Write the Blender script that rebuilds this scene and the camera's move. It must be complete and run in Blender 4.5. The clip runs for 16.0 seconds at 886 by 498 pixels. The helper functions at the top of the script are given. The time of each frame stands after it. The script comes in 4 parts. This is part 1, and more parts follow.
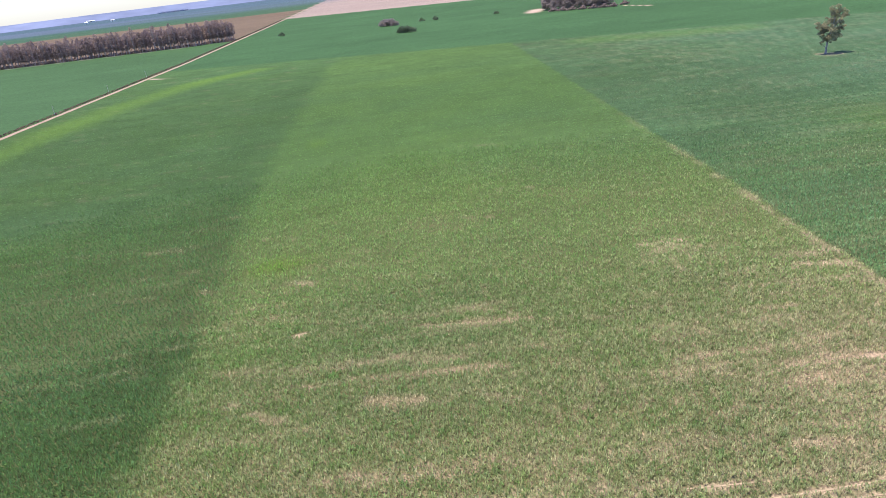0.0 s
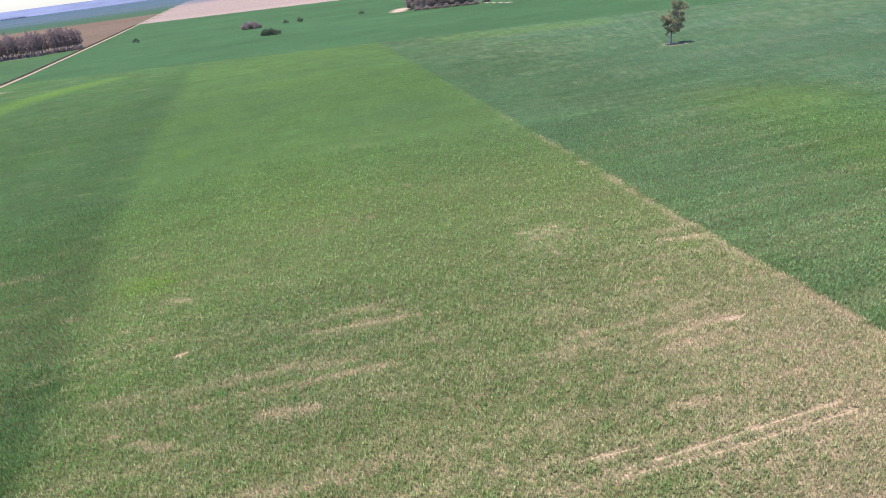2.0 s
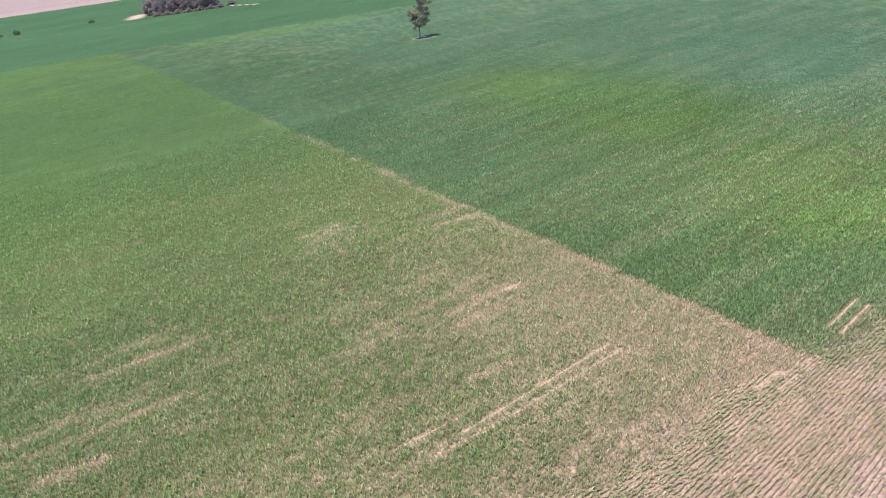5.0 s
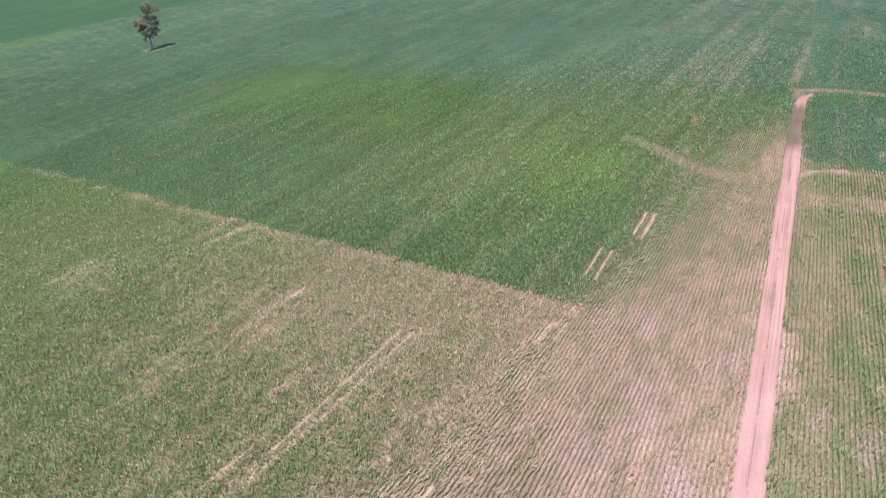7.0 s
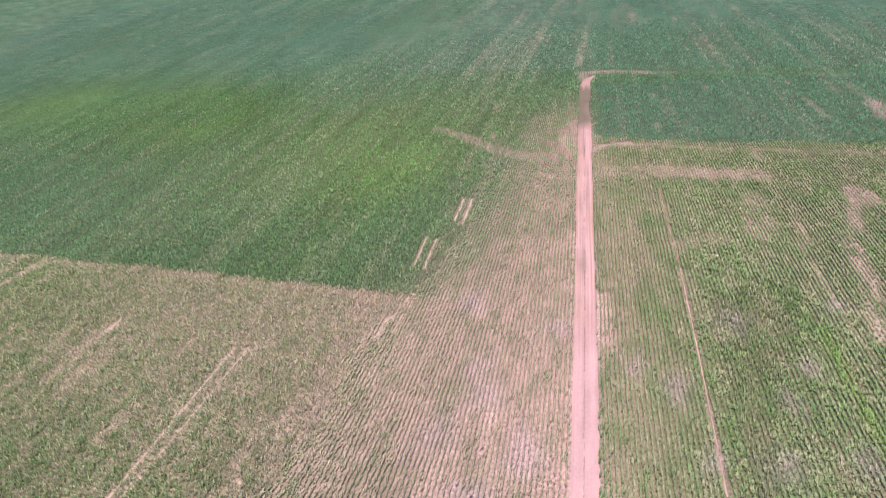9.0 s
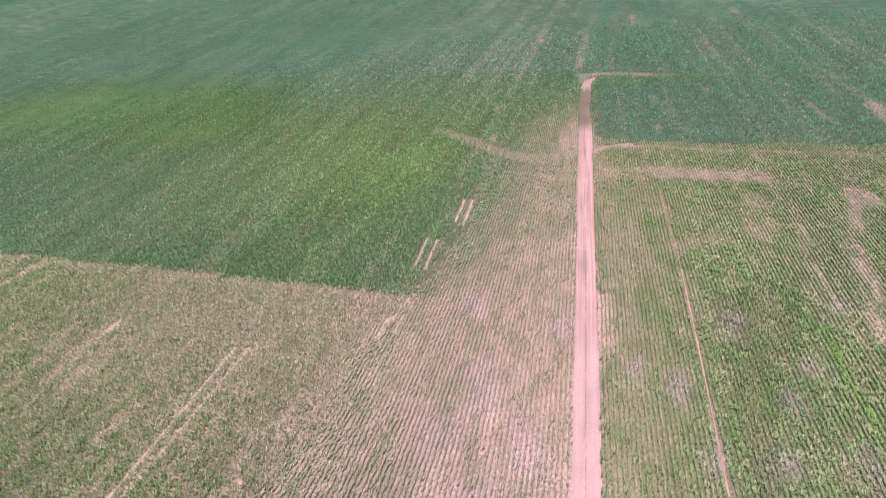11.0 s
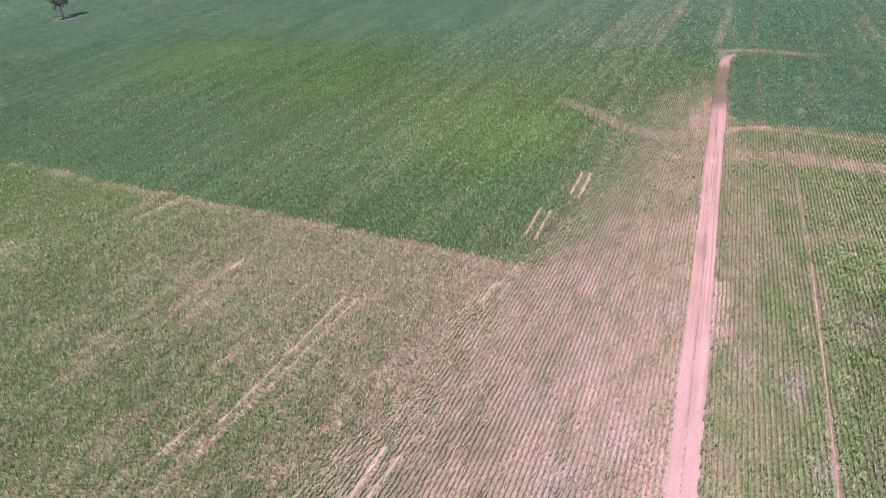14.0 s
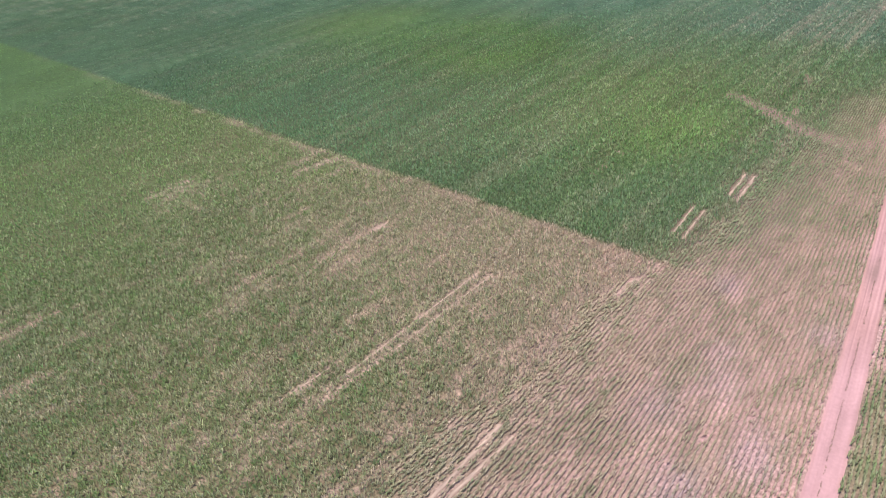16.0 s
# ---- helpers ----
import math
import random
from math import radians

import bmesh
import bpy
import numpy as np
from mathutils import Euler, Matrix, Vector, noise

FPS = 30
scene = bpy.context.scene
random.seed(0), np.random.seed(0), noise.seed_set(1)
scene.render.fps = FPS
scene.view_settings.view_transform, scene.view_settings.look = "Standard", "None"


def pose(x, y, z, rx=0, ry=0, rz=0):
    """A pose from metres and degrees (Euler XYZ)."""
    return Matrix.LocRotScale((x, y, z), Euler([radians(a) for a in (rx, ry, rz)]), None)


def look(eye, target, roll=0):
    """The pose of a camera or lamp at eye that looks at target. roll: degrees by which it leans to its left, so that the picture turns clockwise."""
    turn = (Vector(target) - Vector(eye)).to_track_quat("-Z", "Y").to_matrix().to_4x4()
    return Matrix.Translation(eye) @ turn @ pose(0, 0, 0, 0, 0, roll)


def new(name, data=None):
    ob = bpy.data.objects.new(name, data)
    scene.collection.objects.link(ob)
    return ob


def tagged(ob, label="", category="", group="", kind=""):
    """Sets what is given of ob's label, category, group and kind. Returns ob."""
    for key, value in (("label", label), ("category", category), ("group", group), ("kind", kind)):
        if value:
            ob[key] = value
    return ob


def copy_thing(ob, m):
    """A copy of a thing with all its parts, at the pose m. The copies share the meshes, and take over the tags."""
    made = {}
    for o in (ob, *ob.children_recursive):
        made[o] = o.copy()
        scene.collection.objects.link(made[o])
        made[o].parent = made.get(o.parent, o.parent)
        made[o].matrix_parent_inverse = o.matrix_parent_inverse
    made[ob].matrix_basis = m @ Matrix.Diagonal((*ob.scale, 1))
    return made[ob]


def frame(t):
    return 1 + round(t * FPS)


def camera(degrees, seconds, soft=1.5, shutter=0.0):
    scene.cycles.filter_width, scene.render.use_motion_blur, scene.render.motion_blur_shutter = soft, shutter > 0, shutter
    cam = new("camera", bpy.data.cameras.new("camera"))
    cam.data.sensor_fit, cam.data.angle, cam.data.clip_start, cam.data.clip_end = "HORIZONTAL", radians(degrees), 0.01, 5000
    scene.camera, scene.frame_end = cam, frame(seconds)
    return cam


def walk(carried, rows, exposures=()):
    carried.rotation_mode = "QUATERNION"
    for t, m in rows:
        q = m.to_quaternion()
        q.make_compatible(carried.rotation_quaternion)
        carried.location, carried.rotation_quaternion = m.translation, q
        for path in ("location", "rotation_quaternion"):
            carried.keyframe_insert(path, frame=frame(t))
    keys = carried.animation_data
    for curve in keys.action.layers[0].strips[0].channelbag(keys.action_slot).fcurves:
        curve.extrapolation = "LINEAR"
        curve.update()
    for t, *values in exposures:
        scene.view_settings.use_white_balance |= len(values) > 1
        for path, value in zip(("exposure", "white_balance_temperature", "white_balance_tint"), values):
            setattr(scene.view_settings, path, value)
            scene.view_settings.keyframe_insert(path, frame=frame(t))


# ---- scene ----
# ---- camera ----
def aim(x, y, z, heading, dip, lean):
    """Camera pose from a place, a heading (clockwise from +y), a dip below level and a lean to the right, in degrees."""
    return pose(x, y, z, 0, 0, -heading) @ pose(0, 0, 0, 90 - dip) @ pose(0, 0, 0, 0, 0, -lean)


cam = camera(65.30, 16.0, soft=0.6)
walk(cam, [
    (0.0, aim(0.23, 0.19, 50.08, 0.47, 21.84, 6.91)),
    (0.5, aim(0.25, 0.15, 50.08, 2.57, 22.09, 7.04)),
    (1.0, aim(0.28, 0.10, 50.07, 5.17, 22.39, 7.23)),
    (1.5, aim(0.31, 0.04, 50.07, 8.04, 22.74, 7.40)),
    (2.0, aim(0.35, -0.00, 50.07, 10.74, 23.07, 7.54)),
    (2.5, aim(0.38, -0.04, 50.06, 13.04, 23.33, 7.62)),
    (3.0, aim(0.42, -0.09, 50.05, 16.04, 23.72, 7.77)),
    (3.2, aim(0.43, -0.11, 50.05, 17.42, 23.91, 7.85)),
    (5.3, aim(0.45, -0.13, 50.08, 33.12, 26.00, 8.41)),
    (5.5, aim(0.45, -0.14, 50.08, 35.74, 26.38, 8.60)),
    (6.0, aim(0.41, -0.16, 50.08, 43.59, 27.46, 8.74)),
    (6.5, aim(0.36, -0.20, 50.09, 47.41, 27.95, 8.78)),
    (7.0, aim(0.29, -0.25, 50.10, 49.99, 28.26, 8.76)),
    (7.5, aim(0.20, -0.32, 50.13, 58.35, 29.39, 8.38)),
    (8.0, aim(0.09, -0.33, 50.13, 63.00, 29.99, 8.29)),
    (8.5, aim(0.01, -0.31, 50.10, 64.88, 30.23, 8.16)),
    (9.0, aim(-0.06, -0.27, 50.04, 66.18, 30.37, 8.09)),
    (11.5, aim(-0.29, -0.05, 49.64, 66.23, 30.06, 7.98)),
    (12.0, aim(-0.35, 0.01, 49.56, 65.70, 29.91, 8.00)),
    (12.5, aim(-0.39, 0.08, 49.47, 62.59, 29.40, 8.03)),
    (13.0, aim(-0.43, 0.14, 49.40, 58.91, 28.82, 8.00)),
    (13.5, aim(-0.49, 0.19, 49.33, 57.19, 29.26, 8.00)),
    (14.0, aim(-0.54, 0.23, 49.28, 55.59, 31.36, 8.11)),
    (14.5, aim(-0.57, 0.27, 49.25, 54.54, 33.05, 8.12)),
    (15.0, aim(-0.58, 0.31, 49.24, 52.35, 33.05, 8.16)),
    (15.5, aim(-0.58, 0.34, 49.24, 48.15, 32.42, 8.18)),
    (16.0, aim(-0.60, 0.36, 49.24, 42.14, 31.50, 7.83)),
], exposures=[
    (0.0, 1.10, 7420, 9.5), (3.2, 1.13, 7250, 10.5), (5.5, 1.02, 7080, 13), (6.0, 0.96, 7020, 14), (6.5, 0.89, 6980, 15), (7.5, 0.89, 6880, 17), (9.0, 0.90, 6820, 19.5),
    (12.0, 0.90, 6800, 20), (14.5, 0.80, 6780, 21.5), (16.0, 0.76, 6860, 22.5),
])

# ---- light ----
SUN_EL, SUN_AZ = 76.0, 265.0
world = bpy.data.worlds.new("world")
scene.world = world
world.use_nodes = True
wn = world.node_tree.nodes
sky = wn.new("ShaderNodeTexSky")
sky.sky_type, sky.sun_disc = "NISHITA", False
sky.sun_elevation, sky.sun_rotation = radians(SUN_EL), radians(SUN_AZ)
sky.air_density, sky.dust_density, sky.ozone_density = 1.0, 0.3, 1.5
wn["Background"].inputs["Strength"].default_value = 0.092
tint = wn.new("ShaderNodeVectorMath")
tint.operation = "MULTIPLY"
tint.inputs[1].default_value = (0.75, 0.87, 1.28)
world.node_tree.links.new(sky.outputs[0], tint.inputs[0])
world.node_tree.links.new(tint.outputs[0], wn["Background"].inputs["Color"])

sun_data = bpy.data.lights.new("sun", "SUN")
sun_data.energy, sun_data.angle, sun_data.color = 3.65, radians(0.53), (1.0, 0.96, 0.88)
sun = new("sun", sun_data)
s_az = radians(SUN_AZ)
s_dir = Vector((math.sin(s_az) * math.cos(radians(SUN_EL)), math.cos(s_az) * math.cos(radians(SUN_EL)), math.sin(radians(SUN_EL))))
sun.matrix_world = look(s_dir * 300, (0, 0, 0))


# ---- materials ----
def material(name, colour, rough=0.8, spec=0.2, attribute="", noise_scale=1.0, noise_amount=0.2, fine_scale=0.0, fine_amount=0.2,
             bump=0.0, bump_scale=4.0, translucent=0.0, island=0.0):
    """A rough natural surface: colour (or a colour attribute), varied at two scales, with relief."""
    m = bpy.data.materials.new(name)
    m.use_nodes = True
    nt = m.node_tree
    nodes, links = nt.nodes, nt.links
    bsdf = nodes["Principled BSDF"]
    bsdf.inputs["Roughness"].default_value = rough
    bsdf.inputs["Specular IOR Level"].default_value = spec
    geo = nodes.new("ShaderNodeNewGeometry")
    if attribute:
        src = nodes.new("ShaderNodeAttribute")
        src.attribute_name = attribute
        out = src.outputs["Color"]
    else:
        src = nodes.new("ShaderNodeRGB")
        src.outputs[0].default_value = (*colour, 1)
        out = src.outputs[0]

    def vary(col, fac_socket, amount, low=0.0, high=1.0):
        mr = nodes.new("ShaderNodeMapRange")
        mr.inputs["From Min"].default_value, mr.inputs["From Max"].default_value = low, high
        mr.inputs["To Min"].default_value, mr.inputs["To Max"].default_value = 1 - amount, 1 + amount
        links.new(fac_socket, mr.inputs["Value"])
        vm = nodes.new("ShaderNodeVectorMath")
        vm.operation = "SCALE"
        links.new(col, vm.inputs[0])
        links.new(mr.outputs[0], vm.inputs["Scale"])
        return vm.outputs[0]

    for scale, amount in ((noise_scale, noise_amount), (fine_scale, fine_amount)):
        if scale:
            tex = nodes.new("ShaderNodeTexNoise")
            tex.inputs["Scale"].default_value, tex.inputs["Detail"].default_value = scale, 4
            links.new(geo.outputs["Position"], tex.inputs["Vector"])
            out = vary(out, tex.outputs["Fac"], amount, 0.3, 0.7)
    if island:
        out = vary(out, geo.outputs["Random Per Island"], island)
    links.new(out, bsdf.inputs["Base Color"])
    if bump:
        tex = nodes.new("ShaderNodeTexNoise")
        tex.inputs["Scale"].default_value, tex.inputs["Detail"].default_value = bump_scale, 5
        links.new(geo.outputs["Position"], tex.inputs["Vector"])
        bn = nodes.new("ShaderNodeBump")
        bn.inputs["Strength"].default_value, bn.inputs["Distance"].default_value = 1.0, bump
        links.new(tex.outputs["Fac"], bn.inputs["Height"])
        links.new(bn.outputs[0], bsdf.inputs["Normal"])
    if translucent:
        tr = nodes.new("ShaderNodeBsdfTranslucent")
        links.new(out, tr.inputs["Color"])
        mix = nodes.new("ShaderNodeMixShader")
        mix.inputs[0].default_value = translucent
        links.new(bsdf.outputs[0], mix.inputs[1])
        links.new(tr.outputs[0], mix.inputs[2])
        links.new(mix.outputs[0], nodes["Material Output"].inputs["Surface"])
    return m


M_GROUND = material("field_ground", (0, 0, 0), 0.95, 0.1, "tone", 0.35, 0.15, 3.4, 0.45, 0.16, 1.8)
M_CROP = material("crop_leaves", (0, 0, 0), 0.65, 0.15, "tone", 0.0, 0.0, 0.0, 0.0, translucent=0.38, island=0.1)
M_TRACK = material("pink_clay", (0, 0, 0), 0.95, 0.1, "tone", 0.25, 0.06, 3.0, 0.06, 0.03, 3.0)
M_ROAD = material("tan_dirt", (0.30, 0.215, 0.19), 0.95, 0.1, "", 0.05, 0.12, 0.6, 0.12, 0.05, 1.0)
M_BARK = material("pale_bark", (0.34, 0.32, 0.33), 0.85, 0.15, "", 0.8, 0.25, 6.0, 0.2, 0.03, 5.0)
M_BARK_BELT = material("pale_belt_bark", (0.50, 0.44, 0.45), 0.85, 0.15, "", 0.8, 0.25, 6.0, 0.2, 0.03, 5.0)
M_BARK_DARK = material("grey_bark", (0.28, 0.24, 0.22), 0.9, 0.1, "", 0.5, 0.25, 4.0, 0.2, 0.03, 5.0)
M_LEAF_TREE = material("olive_leaves", (0.29, 0.275, 0.185), 0.7, 0.2, "", 0.5, 0.25, 0, 0, translucent=0.3, island=0.35)
M_LEAF_BELT = material("grey_brown_leaves", (0.31, 0.245, 0.25), 0.8, 0.1, "", 0.05, 0.25, 0, 0, translucent=0.5, island=0.2)
M_LEAF_GROVE = material("olive_brown_leaves", (0.30, 0.26, 0.265), 0.9, 0.05, "", 0.05, 0.25, 0, 0, translucent=0.4, island=0.35)
M_LEAF_BUSH = material("dark_green_leaves", (0.135, 0.175, 0.125), 0.9, 0.05, "", 0.2, 0.25, 0, 0, translucent=0.35, island=0.35)
M_WEED = material("dark_weed", (0.19, 0.145, 0.10), 0.7, 0.2, "", 0.8, 0.2, 0, 0, island=0.4)
M_BRUSH = material("dry_brush", (0.15, 0.10, 0.095), 0.9, 0.1, "", 0.1, 0.3, 0, 0, island=0.4)
# distance haze is put into the base colours of the hills and woods
M_HILL = material("hazed_hills", (0.145, 0.178, 0.300), 1.0, 0.0, "", 0.002, 0.15, 0.01, 0.1)
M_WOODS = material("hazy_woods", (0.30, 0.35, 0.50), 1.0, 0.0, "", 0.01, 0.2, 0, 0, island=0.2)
M_WHITE = material("white_sheet_metal", (0.8, 0.8, 0.8), 0.5, 0.4, "", 0.1, 0.05, 2.0, 0.05)
M_ROOF = material("light_roof", (0.7, 0.72, 0.74), 0.5, 0.4, "", 0.1, 0.05, 2.0, 0.05)
M_POLE = material("weathered_pole", (0.60, 0.57, 0.52), 0.85, 0.1, "", 1.0, 0.2, 8.0, 0.2)
M_DARK = material("dark_opening", (0.05, 0.05, 0.055), 0.8, 0.2, "", 0.5, 0.1)


# ---- mesh helpers ----
def part(name, bm, mat, parent=None, label=""):
    me = bpy.data.meshes.new(name)
    bm.to_mesh(me)
    bm.free()
    me.materials.append(mat)
    ob = new(name, me)
    ob.parent = parent
    if label:
        tagged(ob, label)
    return ob


def quads_object(name, verts, quads, mat, tone=None, domain="FACE"):
    """A mesh object from arrays of points and four-cornered faces, with an optional colour attribute."""
    me = bpy.data.meshes.new(name)
    me.vertices.add(len(verts))
    me.vertices.foreach_set("co", np.ascontiguousarray(verts, np.float32).ravel())
    me.loops.add(quads.size)
    me.loops.foreach_set("vertex_index", np.ascontiguousarray(quads, np.int32).ravel())
    me.polygons.add(len(quads))
    me.polygons.foreach_set("loop_start", np.arange(0, quads.size, 4, dtype=np.int32))
    me.update(calc_edges=True)
    if tone is not None:
        col = me.attributes.new("tone", "FLOAT_COLOR", domain)
        rgba = np.ones((len(tone), 4), np.float32)
        rgba[:, :3] = tone
        col.data.foreach_set("color", rgba.ravel())
    me.materials.append(mat)
    return new(name, me)


rng = np.random.default_rng(7)


def lattice(ix, iy, seed):
    h = (ix.astype(np.int64) * 374761393 + iy.astype(np.int64) * 668265263 + seed * 2147483647) & 0xFFFFFFFF
    h = ((h ^ (h >> 13)) * 1274126177) & 0xFFFFFFFF
    return ((h ^ (h >> 16)) & 0xFFFF) / 65535.0


def patchy(x, y, sx, sy, seed, octaves=3):
    """Smooth random values from 0 to 1 with features sx by sy metres."""
    total, norm, amp = 0.0, 0.0, 1.0
    for o in range(octaves):
        u, v = x / sx * 2 ** o + 17.3 * o, y / sy * 2 ** o + 9.1 * o
        iu, iv = np.floor(u), np.floor(v)
        fu, fv = u - iu, v - iv
        fu, fv = fu * fu * (3 - 2 * fu), fv * fv * (3 - 2 * fv)
        a, b = lattice(iu, iv, seed + o), lattice(iu + 1, iv, seed + o)
        c, d = lattice(iu, iv + 1, seed + o), lattice(iu + 1, iv + 1, seed + o)
        total = total + amp * ((a * (1 - fu) + b * fu) * (1 - fv) + (c * (1 - fu) + d * fu) * fv)
        norm += amp
        amp *= 0.5
    return total / norm


def step(a, b, v):
    t = np.clip((v - a) / (b - a), 0, 1)
    return t * t * (3 - 2 * t)


def mix(a, b, f):
    f = np.asarray(f)[..., None]
    return np.asarray(a) * (1 - f) + np.asarray(b) * f


def blob(x, y, cx, cy, rx, ry):
    return np.exp(-((x - cx) / rx) ** 2 - ((y - cy) / ry) ** 2)


def along(x, y, pts, half, soft):
    """1 on a line through the points, fading from half to half + soft metres beside it."""
    best = np.full(np.shape(x), 1e9)
    for (ax, ay), (bx, by) in zip(pts, pts[1:]):
        dx, dy = bx - ax, by - ay
        t = np.clip(((x - ax) * dx + (y - ay) * dy) / (dx * dx + dy * dy), 0, 1)
        best = np.minimum(best, np.hypot(x - ax - t * dx, y - ay - t * dy))
    return 1 - step(half, half + soft, best)


# ---- the plan of the fields ----
BLOCK_W, BLOCK_E = -43.0, 66.3          # borders of the pale block, along y
TRACK = [(22, 4.5), (40.2, 7.5), (70.3, 12.6), (94, 16.8), (115.4, 20.4), (132, 23.4), (149, 26.2), (153, 26.3), (156, 25.2)]
ROAD = [(-194, 60), (-197, 330), (-197, 630), (-204, 864), (-211, 1080), (-240, 1804), (-262, 2600)]

# wheel lines where the crop is gone: ends and half width
WHEEL_LINES = [
    (29, 51.0, 52.0, 52.1, 0.19), (35, 49.7, 52.3, 50.3, 0.15), (21.5, 53.7, 28.3, 53.4, 0.14), (72.8, 36.7, 81.1, 37.8, 0.2), (72.4, 35.1, 80.6, 36.1, 0.2),
    (86.0, 35.2, 93.5, 36.1, 0.24), (85.3, 33.7, 93.5, 34.7, 0.24), (57.6, 35.2, 61.5, 35.4, 0.14), (58.4, 33.7, 62.3, 33.9, 0.12),
    (23, 32.5, 33.4, 33.2, 0.28), (24, 31.4, 33.0, 31.3, 0.24), (43, -3.9, 62.9, -0.6, 0.09), (62.9, -0.6, 77.9, 2.0, 0.09), (77.9, 2.0, 100.9, 6.6, 0.04),
]
WORN_LINES = [
    (20.5, 51.6, 30, 51.0, 0.25), (24, 49.8, 36, 49.7, 0.2), (34.4, 71.3, 53.6, 72.2, 0.28), (36.2, 114.6, 45.7, 115.2, 0.35), (57, 99.4, 65.8, 98.4, 0.25),
    (-6.4, 94.6, 13, 92.5, 0.5), (82, 55.1, 93.8, 55.9, 0.28), 
    (72.9, -15.0, 80.9, -13.3, 0.35), (63.5, -17.5, 72.9, -15.0, 0.25), (86.4, -13.4, 91.5, -12.3, 0.25), (120, 19.0, 149, 24.2, 0.08), (118, 24.0, 138, 27.6, 0.12),
]
WORN_LINES_FAR = [
    (124.2, 8.8, 144.1, 11.4, 0.1), (125.1, 6.7, 140.1, 9.1, 0.3), (144.1, 0.2, 151.4, 2.4, 0.25), (131.1, -18.9, 153.2, -13.4, 0.15), (111.5, -8.1, 117.6, -6.5, 0.3),
    (117.9, 38.0, 121.5, 39.6, 0.3), (118.2, 39.6, 122, 41.2, 0.3), (134, 42.4, 139, 43.6, 0.5), (124.5, 41.2, 128, 42.2, 0.35), (156, 42.2, 161, 43.2, 0.7),
    (163.1, 30.7, 172.5, 32.6, 0.35), (163.9, 29.7, 172.4, 31.5, 0.35), (184, 43.1, 196, 44.2, 0.6),
]


STRAW_BANDS = [
    (-11, 75.6, 12, 72.2, 1.5), (-6.5, 94.8, 13, 92.5, 0.9), (-30, 78, -22, 74, 1.4), 
    (36, 115, 46, 115.2, 0.6), (57, 99.6, 66, 98.5, 1.1), (47, 73.2, 53.5, 72.3, 0.9), (-16.4, 143.9, -11.4, 142.8, 0.9), (-42.3, 72.3, -38, 71.5, 0.9),
    (36, 58.2, 42, 57.0, 1.3), (15, 91.6, 27, 89.4, 0.8), (36, 112.5, 44, 112.5, 0.8),
    (-72, 208.4, -57, 202.8, 0.9), (-52.5, 161.8, -46, 161, 1.0), (-64, 143, -53, 141.3, 1.1), (-37, 142.6, -28.2, 141, 1.1), (-30.2, 161.9, -26.1, 161.1, 0.9),
    (1.4, 142.5, 12.6, 140.2, 1.1), (-10.5, 115.4, -4.6, 114.6, 1.2), (-45, 118, -36.8, 116.8, 1.0), (-29.8, 117.2, -23, 116.2, 1.0), (11.7, 207.3, 23.1, 202.7, 1.3), (15.6, 158.6, 24.7, 156.6, 1.1),
]
TRAMS = [
    (222, -2.1, 184.5, -13.6, 0.4), (184.5, -13.6, 144, -22.5, 0.4), (229, 28, 204.6, 21.7, 0.4), (154, -12.9, 123.9, -21.8, 0.3),
    (219, 49.3, 171, 43.5, 0.4), (232, 78, 196, 75, 0.4), (159.2, -21.1, 138.9, -27.1, 0.6),
]


def slope_at(y0):
    """Direction of the drill rows that cross x = 65 at y0, as a slope."""
    return np.interp(y0, [-60, -15, 12, 36, 52, 70, 300], [0.26, 0.215, 0.168, 0.085, 0.03, 0.02, 0.0])


def far_edge(x):
    return 479.0 - 0.36 * (x - 66)


